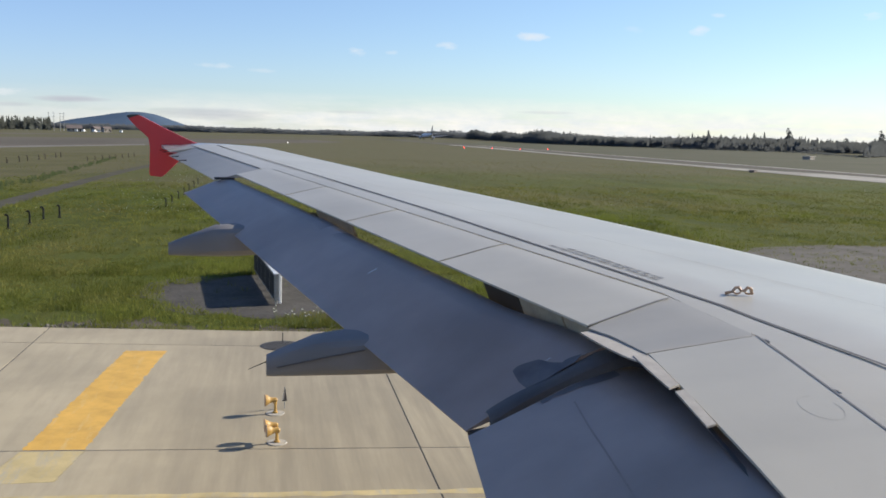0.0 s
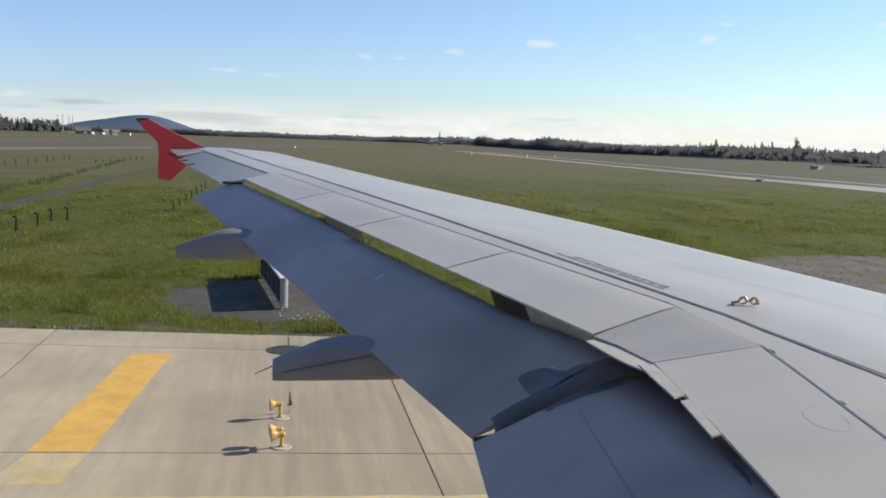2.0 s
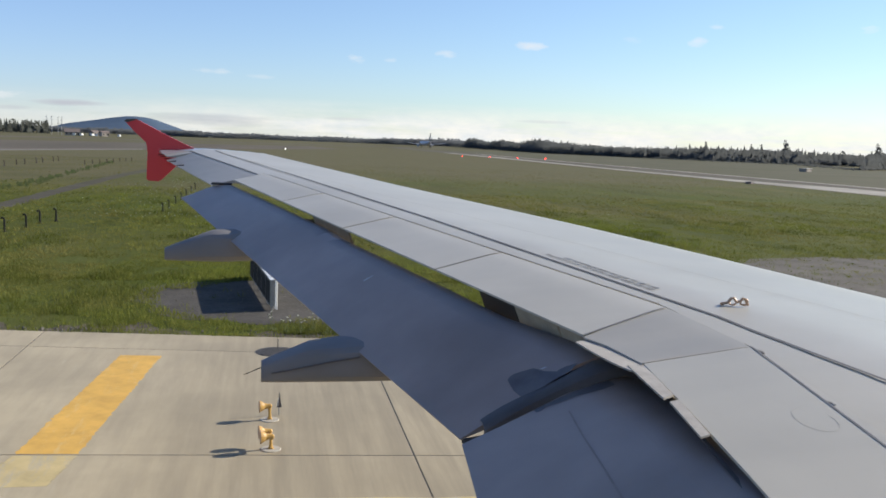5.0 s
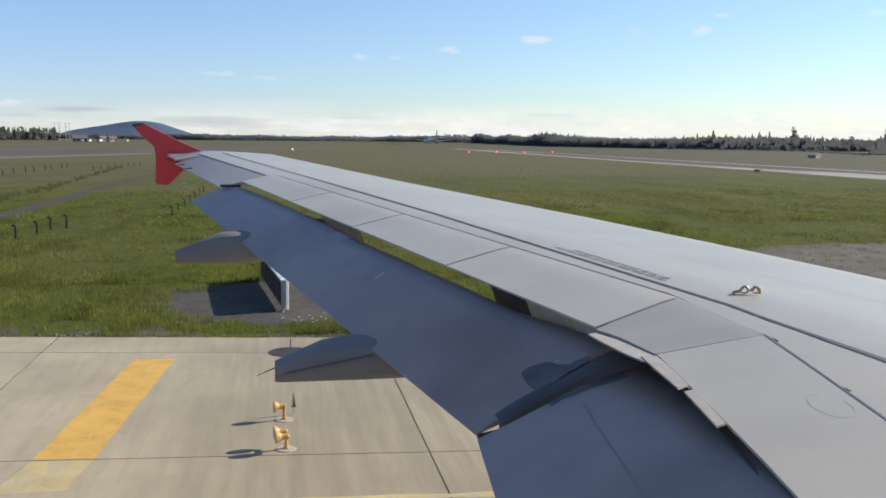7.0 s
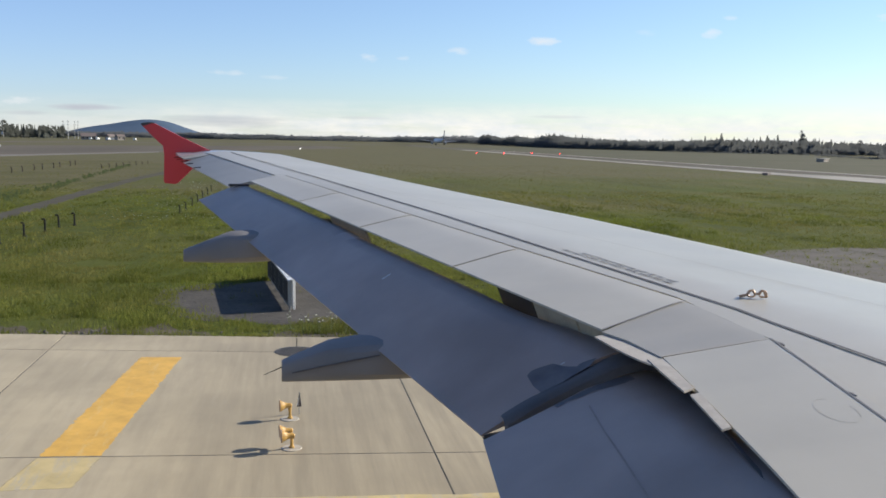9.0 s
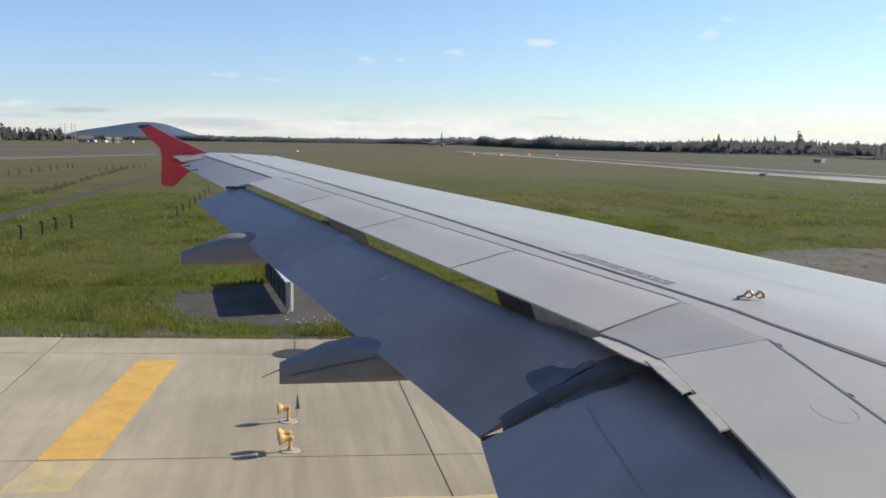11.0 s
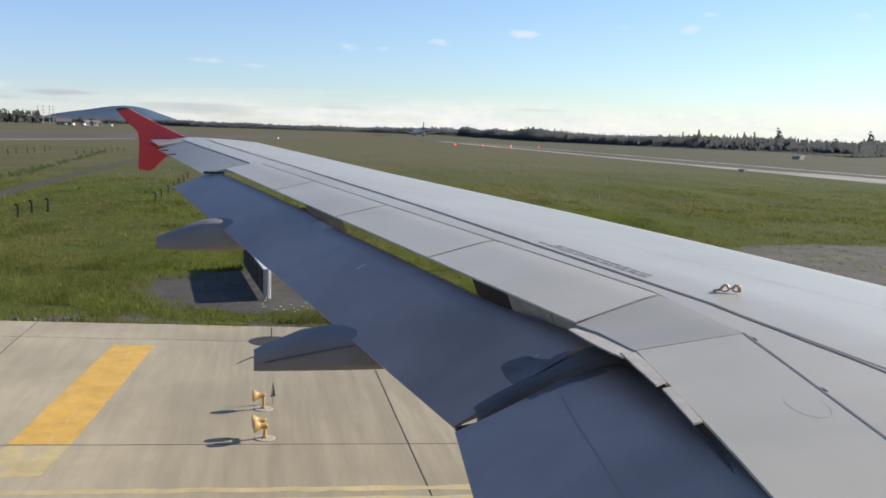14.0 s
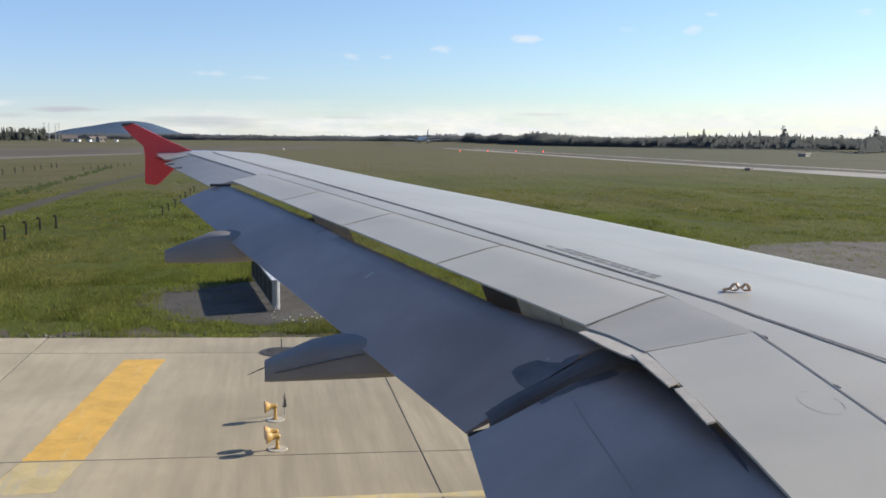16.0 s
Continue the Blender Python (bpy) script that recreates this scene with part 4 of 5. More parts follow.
# far pavements
def cross_edge(y, f):
    """A point of the straight taxiway across the field, f of the way over its width."""
    return 67.8 + 0.020 * (y - 100) + f * (18.4 - 0.005 * (y - 100)), y


CROSS = (40, 80, 110, 126, 134, 165, 200, 250, 320, 420, 560, 760)
ribbon("cross_taxiway", [(cross_edge(y, 0), cross_edge(y, 1)) for y in CROSS], PALE, -0.034, "pale wet-looking concrete taxiway across the field", "taxiway")
ribbon("far_runway", [((-260, -20), (-340, 90)), ((-150, 95), (-220, 210)), ((-54.8, 186), (-106, 362)), ((-34, 252), (-57, 427)), ((0, 350), (-20, 480)), ((30, 430), (20, 540))], ASPHALT, -0.034, "grey runway beyond the dry field", "runway")
ribbon("far_strip", [((-140, 476), (-190, 500)), ((-100, 560), (-130, 600)), ((60, 690), (50, 735)), ((330, 860), (330, 910))], ASPHALT, -0.034, "thin pale runway far across the field", "runway")

ribbon("dry_margin", [(cross_edge(y, 0.95), b) for y, b in ((30, (190, 40)), (102, (210, 150)), (142, (215, 200)), (200, (222, 280)), (250, (232, 350)), (300, (232, 430)), (420, (214, 520)), (560, (195, 640)))],
       GREY_DRY, -0.040, "greyish dry grass between the far taxiway and the forest", "grass")
far = [((-260, -20), (-340, 90)), ((-150, 95), (-220, 210)), ((-54.8, 186), (-106, 362)), ((-34, 252), (-57, 427))]
ribbon("runway_shoulder", [(a, (a[0] + 0.09 * (b[0] - a[0]), a[1] + 0.09 * (b[1] - a[1]))) for a, b in far], SHOULDER, -0.029, "pale shoulder along the near edge of the runway", "runway")
# pale strips along it with glint painted in: a broad narrowing one on the near side, a thin one on the far side
near_strip = ((40, 0.56), (80, 0.56), (110, 0.54), (126, 0.50), (134, 0.34), (165, 0.26), (200, 0.20), (250, 0.30), (320, 0.34), (420, 0.3))
for strip in ([(cross_edge(y, 0.02), cross_edge(y, f)) for y, f in near_strip], [(cross_edge(y, 0.86), cross_edge(y, 0.98)) for y, f in near_strip]):
    ribbon("taxiway_glint_strip", strip, EDGE_PALE, -0.030, "pale strip along the far taxiway with painted glint", "marking")

# stones scattered on the gravel and along the verge
bm = bmesh.new()
def stone(bm, x, y, z, s):
    m = Matrix.Translation((x, y, z)) @ Euler((rng.uniform(0, 3), rng.uniform(0, 3), rng.uniform(0, 3))).to_matrix().to_4x4() @ Matrix.Diagonal((s, s * 0.8, s * 0.6, 1))
    bmesh.ops.create_icosphere(bm, subdivisions=1, radius=1.0, matrix=m)
for _ in range(300):
    a, r = rng.uniform(0, 6.283), rng.random() ** 0.5
    stone(bm, -1.2 + 3.2 * r * math.cos(a), 26.9 + 3.4 * r * math.sin(a), -0.043, rng.uniform(0.008, 0.024))
for _ in range(110):
    x = rng.uniform(-11, 3)
    stone(bm, x, edge_y(x) + rng.uniform(0.1, 0.9), -0.035, rng.uniform(0.010, 0.032))
for _ in range(26):
    x = rng.gauss(-5.6, 0.5)
    stone(bm, x, edge_y(x) + rng.uniform(0.1, 0.5), -0.025, rng.uniform(0.03, 0.06))
tagged(setting("loose_stones", bm, ROCK, "loose grey stones on the gravel and verge", "stones", "stuff"))

# grass: clumps of blades, thick and fine near the taxiway, coarser far off
def grass_field(name, count, y_range, height, wide, blades, seed, label, keep, power=1.6):
    """Tufts of bent blades, each a narrow triangle, taller and denser in patches."""
    r = random.Random(seed)
    tufts = []
    for _ in range(count):
        y = y_range[0] + (y_range[1] - y_range[0]) * r.random() ** power
        half = 0.57 * (y - 1.75) + 1.5
        x = -1.4 + 0.22 * (y - 1.75) + r.uniform(-half, half)
        if not keep(x, y):
            continue
        patch_a = noise.noise((x * 0.22, y * 0.10, 7.0))
        patch_b = noise.noise((x * 0.9, y * 0.45, 3.0))
        s = height * r.uniform(0.5, 1.15) * (0.62 + 0.55 * patch_a + 0.45 * patch_b)
        if s > 0.16 * height:
            tufts.append((x, y, s))
    g = np.random.default_rng(seed)
    t = np.repeat(np.array(tufts), blades, axis=0)
    n = len(t)
    s = t[:, 2] * g.uniform(0.6, 1.15, n)
    turn = g.uniform(0, math.pi, n)
    w = wide * g.uniform(0.5, 1.2, n) * (0.5 + 0.5 * s / height)
    bx, by = t[:, 0] + g.normal(0, 0.45, n) * height, t[:, 1] + g.normal(0, 0.45, n) * height
    lx, ly = g.normal(0, 0.32, n) * s, g.normal(0, 0.32, n) * s
    co = np.empty((n, 3, 3))
    co[:, 0] = np.stack((bx - w * np.cos(turn), by - w * np.sin(turn), np.full(n, -0.06)), 1)
    co[:, 1] = np.stack((bx + w * np.cos(turn), by + w * np.sin(turn), np.full(n, -0.06)), 1)
    co[:, 2] = np.stack((bx + lx, by + ly, s - 0.05), 1)
    me = bpy.data.meshes.new(name)
    me.from_pydata(co.reshape(-1, 3).tolist(), [], np.arange(3 * n).reshape(-1, 3).tolist())
    me.materials.append(BLADES)
    return tagged(new(name, me), label, "grass", "", "stuff")


def free_of_gravel(x, y):
    if y < edge_y(x) + 0.02 or -16.85 < x + 0.3 * noise.noise((y * 0.4, 0.0, 9.0)) < -15.55:
        return False
    bare = 1.9 if x < -5.2 else 0.8 if x < -2.6 else 0.5
    if y < edge_y(x) + bare * (1 + 0.5 * noise.noise((x * 0.9, 3.0, 1.0))) and noise.noise((x * 0.9, y * 1.5, 1.0)) > (-0.45 if x < -5.2 else -0.1):
        return rng.random() < 0.08
    g = ((x + 1.2) / 3.0) ** 2 + ((y - 26.8) / 3.2) ** 2 + 0.5 * noise.noise((x * 0.8, y * 0.6, 5.0))
    if g < 1.0:
        return rng.random() < 0.012
    if x > 65 + 0.02 * y:
        return False
    s = ((x - 24) / 12.2) ** 2 + ((y - 30.2) / 7.0) ** 2
    return s > 1 + 0.35 * noise.noise((x * 0.5, y * 0.5, 2.0)) or rng.random() < 0.07


grass_field("verge_grass", 30000, (21.0, 36.0), 0.19, 0.012, 7, 21, "uneven tufts of green grass along the taxiway", free_of_gravel, 1.3)
grass_field("meadow_grass", 38000, (30.0, 80.0), 0.21, 0.022, 5, 22, "uneven green meadow grass with taller tufts", free_of_gravel, 1.5)
grass_field("meadow_grass", 24000, (48.0, 165.0), 0.10, 0.06, 3, 23, "rough green and dry grass across the airfield", free_of_gravel, 1.7)
# a taller, denser lip right at the concrete
verts, faces = [], []
for _ in range(7000):
    x = rng.uniform(-16, 8)
    if noise.noise((x * 0.7, 4.0, 1.0)) > -0.12 and rng.random() < 0.85:
        continue
    y = edge_y(x) + abs(rng.gauss(0, 0.14)) - 0.03
    s = rng.uniform(0.04, 0.11)
    a = rng.uniform(0, 3.14)
    w = s * 0.16
    i = len(verts)
    verts += [(x - w * math.cos(a), y - w * math.sin(a), -0.05), (x + w * math.cos(a), y + w * math.sin(a), -0.05), (x + rng.uniform(-0.5, 0.5) * s, y + rng.uniform(-0.7, 0.4) * s, s - 0.03)]
    faces.append((i, i + 1, i + 2))
me = bpy.data.meshes.new("edge_grass")
me.from_pydata(verts, [], faces)
me.materials.append(BLADES)
tagged(new("edge_grass", me), "fringe of grass growing over the concrete edge", "grass", "", "stuff")
# white flower heads among the grass
verts, faces = [], []
for _ in range(260):
    y = 50 + 40 * rng.random() ** 1.4
    x = -7.8 + rng.gauss(0, 2.0) if rng.random() < 0.8 else rng.uniform(15, 55)
    if not free_of_gravel(x, y):
        continue
    z, s = rng.uniform(0.06, 0.2), rng.uniform(0.016, 0.036)
    i = len(verts)
    verts += [(x - s, y, z), (x + s, y, z), (x, y - s, z + s), (x, y + s, z + 0.6 * s), (x, y, z - s)]
    faces += [(i, i + 4, i + 2), (i + 4, i + 1, i + 2), (i, i + 2, i + 3), (i + 1, i + 3, i + 2)]
me = bpy.data.meshes.new("meadow_flowers")
me.from_pydata(verts, [], faces)
me.materials.append(FLOWERS)
tagged(new("meadow_flowers", me), "small white flower heads in the grass", "flowers", "", "stuff")


# ---- things on and beside the taxiway ----
def weed(x, y, seed):
    """A tall flowering weed: thin leaning stems with small pale flower heads and a few leaves at the foot."""
    r = random.Random(seed)
    ob = thing("flowering_weed", "tall thin weed with small pale flower heads at the gravel edge", "weed", "weeds at the gravel edge", at=(x, y, -0.05))
    for _ in range(r.randint(3, 5)):
        lx, ly, h = r.uniform(-0.12, 0.12), r.uniform(-0.12, 0.12), r.uniform(0.26, 0.46)
        stem = part("stem", tube(bmesh.new(), [(lx * 0.2, ly * 0.2, 0), (lx * 0.5, ly * 0.5, h * 0.55), (lx, ly, h)], 0.006, 5, 0.004), STALK, ob)
        bm = bmesh.new()
        bmesh.ops.create_icosphere(bm, subdivisions=1, radius=r.uniform(0.018, 0.028), matrix=Matrix.Translation((lx, ly, h)) @ Matrix.Diagonal((1, 1, 0.6, 1)))
        part("flower_head", bm, FLOWERS, stem, "small pale flower head")
    for _ in range(6):
        a, l = r.uniform(0, 6.28), r.uniform(0.07, 0.13)
        bm = bmesh.new()
        tip, side = Vector((l * math.cos(a), l * math.sin(a), 0.05)), Vector((-math.sin(a), math.cos(a), 0)) * 0.018
        loft(bm, [[Vector((0, 0, 0.004)), Vector((0, 0, 0.010))], [tip * 0.5 - side + Vector((0, 0, 0.03)), tip * 0.5 + side + Vector((0, 0, 0.034))], [tip, tip + Vector((0, 0, 0.003))]], closed=False)
        part("leaf", bm, STALK, ob)
    return ob


for i, (x, y) in enumerate(((-1.05, 22.35), (-0.72, 22.2), (-0.45, 22.5), (-0.15, 22.15), (0.25, 22.3), (-1.35, 22.6))):
    weed(x, y, 60 + i)


def guard_light(x, y, heads):
    """An elevated lamp on a round base plate; the heads look aft, along -X."""
    ob = thing("guard_light", "yellow elevated taxiway guard light on a round base plate", "airfield light", "guard lights on the taxiway", at=(x, y, 0), turn=7)
    ob.scale = (0.78, 0.78, 0.82)
    part("base_plate", lathe(bmesh.new(), [(0, 0.18), (0.008, 0.18), (0.014, 0.17), (0.015, 0.05)], "z", 24), PLATE, ob, "round pale metal base plate")
    bm = bmesh.new()
    lathe(bm, [(0.015, 0.05), (0.04, 0.05), (0.05, 0.032), (0.17, 0.026), (0.18, 0.036), (0.21, 0.036), (0.22, 0.02)], "z", 14)
    part("stem", bm, LAMP, ob, smooth=False)
    for dy, dz in heads:
        bm = bmesh.new()
        lathe(bm, [(0.04, 0.025), (0.02, 0.042), (-0.05, 0.048), (-0.10, 0.060), (-0.15, 0.090), (-0.19, 0.108), (-0.20, 0.108), (-0.197, 0.096), (-0.15, 0.06)], "x", 18, (0, dy, dz))
        head = part("lamp_head", bm, LAMP, ob, "flared yellow lamp housing", smooth=False)
        part("lens", lathe(bmesh.new(), [(-0.155, 0.074), (-0.17, 0.05), (-0.175, 0.01)], "x", 16, (0, dy, dz)), LAMP_IN, head, "dark glass lens")
        part("visor", lathe(bmesh.new(), [(-0.192, 0.112), (-0.205, 0.112)], "x", 18, (0, dy, dz)), BRASS, head)
    bm = block(bmesh.new(), (-0.02, min(d for d, _ in heads) - 0.02, 0.205), (0.03, max(d for d, _ in heads) + 0.02, 0.25), 0.01)
    part("bracket", bm, LAMP, ob)
    return ob


guard_light(-1.38, 15.73, [(0.0, 0.26)])
guard_light(-1.36, 14.36, [(-0.13, 0.26), (0.13, 0.27)])
# the same kind further along the taxiway
guard_light(26.0, 13.4, [(-0.08, 0.25), (0.08, 0.27)])

# marker flag behind the far lamp
ob = thing("marker_flag", "small pointed grey and white marker beside a guard light", "marker", at=(-1.24, 15.98, 0))
part("pole", tube(bmesh.new(), [(0, 0, 0), (0, 0, 0.34)], 0.008, 6), GALV, ob)
bm = bmesh.new()
loft(bm, [[(-0.035, -0.008, 0.12), (0.04, -0.008, 0.12), (0.005, -0.004, 0.36)], [(-0.035, 0.008, 0.12), (0.04, 0.008, 0.12), (0.005, 0.004, 0.36)]])
part("blade", bm, GREASE, ob, "dark pointed blade")
bm = bmesh.new()
loft(bm, [[(-0.036, y, 0.14), (-0.012, y, 0.14), (-0.004, y, 0.26), (-0.018, y, 0.26)] for y in (-0.013, -0.009)])
part("stripe", bm, WHITE, ob)

# manhole cover
ob = thing("manhole_cover", "dark round cast iron manhole cover in the concrete", "manhole", at=(-1.25, 20.3, 0.0))
bm = lathe(bmesh.new(), [(0.0, 0.42), (0.008, 0.42), (0.012, 0.40)], "z", 32)
part("rim", bm, IRON, ob)
bm = lathe(bmesh.new(), [(0.0125, 0.37), (0.016, 0.37), (0.0165, 0.33)], "z", 32)
lid = part("lid", bm, IRON, ob)
for k in range(-3, 4):
    w = math.sqrt(max(0.01, 0.33 ** 2 - (k * 0.09) ** 2))
    part("rib", block(bmesh.new(), (-w, k * 0.09 - 0.015, 0.0165), (w, k * 0.09 + 0.015, 0.021)), IRON, lid)

part("lifting_rod", tube(bmesh.new(), [(0.02, 0.3, 0.012), (0.02, 0.3, 0.2)], 0.011, 6), IRON, ob)

# taxiway sign seen from its end: box modules in a row on legs
sign = thing("taxiway_sign", "long pale taxiway guidance sign seen edge-on, on gravel", "sign", at=(-1.33, 25.0, -0.03), turn=6.5)
for k in range(5):
    y0 = 0.03 + k * 1.06
    bm = block(bmesh.new(), (-0.07, y0, 0.10), (0.07, y0 + 1.03, 0.76), 0.015)
    mod = part("sign_module", bm, SIGN_GREY, sign, "grey sign box")
    part("sign_face", block(bmesh.new(), (-0.078, y0 + 0.04, 0.15), (-0.0715, y0 + 0.99, 0.71)), DARK_FACE, mod, "dark sign face")
    part("sign_back", block(bmesh.new(), (0.0715, y0 + 0.04, 0.15), (0.078, y0 + 0.99, 0.71)), GALV, mod)
    for y in (y0 + 0.1, y0 + 0.93):
        part("leg", tube(bmesh.new(), [(0, y, 0), (0, y, 0.11)], 0.03, 8), GALV, sign)
    part("top_bracket", block(bmesh.new(), (0.06, y0 + 0.46, 0.77), (0.12, y0 + 0.54, 0.86), 0.01), WHITE, sign, "small white bracket")
    # white cap paints the sunlight on the top of the box
    part("sunlit_cap", block(bmesh.new(), (-0.075, y0 + 0.002, 0.7605), (0.075, y0 + 1.028, 0.775), 0.003), WHITE, mod, "white cap with the sunlit box top painted in")
    part("end_strip", tube(bmesh.new(), [(0.10, y0 + 0.01, 0.02), (0.10, y0 + 0.01, 0.76)], 0.018, 10), WHITE, sign, "bright white edge strip")
part("end_plate", block(bmesh.new(), (-0.07, -0.004, 0.10), (0.03, 0.026, 0.76), 0.006), GALV, sign, "pale grey end plate")
part("end_strip", tube(bmesh.new(), [(0.055, -0.02, 0.04), (0.055, -0.02, 0.78)], 0.018, 10), WHITE, sign, "bright white edge strip")
ob = thing("marker_pole", "thin white marker pole standing in the grass", "pole", at=(-2.3, 38.6, -0.05))
part("shaft", tube(bmesh.new(), [(0, 0, 0), (0, 0, 0.62)], 0.03, 8), WHITE, ob)
part("band", tube(bmesh.new(), [(0, 0, 0.5), (0, 0, 0.54)], 0.034, 8), BLACK, ob)


# short dark posts with bent tops, in rows
def bent_post(h):
    bm = bmesh.new()
    pts = [(0, 0, 0), (0, 0, h * 0.80)] + [(-0.07 + 0.07 * math.cos(a), 0, h * 0.80 + 0.14 * h * math.sin(a) * 1.2) for a in [radians(d) for d in (20, 50, 80, 110, 140)]]
    return tube(bm, pts, 0.042, 8)


base_post = thing("bent_post", "short black fence post with a bent top in the grass", "post", "row of bent posts", at=(-12.54, 40.41, -0.05))
part("shaft", bent_post(0.62), BLACK, base_post, smooth=True)
part("collar", tube(bmesh.new(), [(0, 0, 0), (0, 0, 0.06)], 0.08, 8), BLACK, base_post)
for x, y, turn in ((-12.29, 42.97, 4), (-11.91, 44.88, -5), (-11.83, 47.0, 8), (-11.37, 48.13, 0), (-12.9, 38.3, 3),
                   (-7.33, 55.4, 5), (-7.26, 57.9, -4), (-7.22, 61.3, 6), (-7.24, 65.1, 2), (-7.3, 69.4, -6), (-7.3, 73.6, 3), (-7.35, 77.8, 0)):
    copy_thing(base_post, pose(x, y, -0.05, 0, 0, turn) @ Matrix.Scale(1.0 if y < 50 else 0.8, 4))
far_post = thing("field_post", "weathered wooden post in the dry field", "post", "row of field posts", at=(-31.3, 106.4, -0.05))
part("shaft", tube(bmesh.new(), [(0, 0, 0), (0.02, 0, 0.34), (-0.02, 0.01, 0.60)], 0.065, 8, 0.055), WOOD, far_post)
part("cap", tube(bmesh.new(), [(-0.02, 0.01, 0.60), (-0.12, 0.01, 0.67)], 0.052, 8), WOOD, far_post)
for i in range(1, 9):
    copy_thing(far_post, pose(-31.3 + 0.09 * i, 106.4 + 4.2 * i + 0.9 * math.sin(3 * i), -0.05, 0, 0, 7 * i))
for i in range(8):
    copy_thing(far_post, pose(-25.0 + 0.4 * i, 128 + 3.0 * i, -0.05, 0, 0, 11 * i) @ Matrix.Scale(0.8, 4))

# ---- far things ----
# red lamps on short posts across the field
red = thing("obstruction_light", "small lit red lamp on a short post in the field", "airfield light", "red lamps across the field", at=(56.9, 289.0, -0.05))
part("post", tube(bmesh.new(), [(0, 0, 0), (0, 0, 0.45)], 0.06, 8), GALV, red)
part("lamp", lathe(bmesh.new(), [(0.42, 0.08), (0.46, 0.11), (0.57, 0.12), (0.64, 0.09), (0.68, 0.03)], "z", 12), RED_LIGHT, red, "glowing red lamp")
for x, y in ((66.2, 291.0), (75.8, 293.0), (85.6, 295.0)):
    copy_thing(red, pose(x, y, -0.05))
ob = thing("field_light", "small white lamp standing in the field", "airfield light", at=(3.0, 325.8, -0.05))
part("post", tube(bmesh.new(), [(0, 0, 0), (0, 0, 0.5)], 0.07, 8), GALV, ob)
part("lamp", lathe(bmesh.new(), [(0.45, 0.1), (0.55, 0.16), (0.7, 0.14), (0.76, 0.05)], "z", 12), WHITE_LIGHT, ob, "bright white lamp")

# small dark box and pale hut by the cross taxiway
ob = thing("equipment_box", "low grey-brown equipment box beside the cross taxiway", "equipment box", at=(66.6, 127.0, -0.05), turn=42)
part("body", block(bmesh.new(), (-0.6, -0.4, 0), (0.6, 0.4, 0.3), 0.05), ROOF, ob)
part("lid", block(bmesh.new(), (-0.64, -0.44, 0.301), (0.64, 0.44, 0.36), 0.03), ROOF, ob)
ob = thing("equipment_hut", "low pale flat-roofed hut before the forest", "hut", at=(142, 236, -0.05), turn=40)
part("wall", block(bmesh.new(), (-2.0, -1.0, 0), (2.0, 1.0, 0.8), 0.04), WALLS, ob)
part("roof", block(bmesh.new(), (-2.2, -1.2, 0.802), (2.2, 1.2, 0.95), 0.04), PLATE, ob)
part("door", block(bmesh.new(), (-0.4, -1.04, 0.05), (0.0, -1.003, 0.72)), OLIVE, ob)


ob = thing("runway_marker_board", "low white marker board beside the far runway", "marker", at=(-88.6, 305.5, -0.05), turn=30)
part("board", block(bmesh.new(), (-1.2, -0.06, 0.25), (1.2, 0.06, 0.95), 0.02), WHITE, ob)
for x in (-0.9, 0.9):
    part("leg", tube(bmesh.new(), [(x, 0, 0), (x, 0, 0.26)], 0.05, 8), GALV, ob)


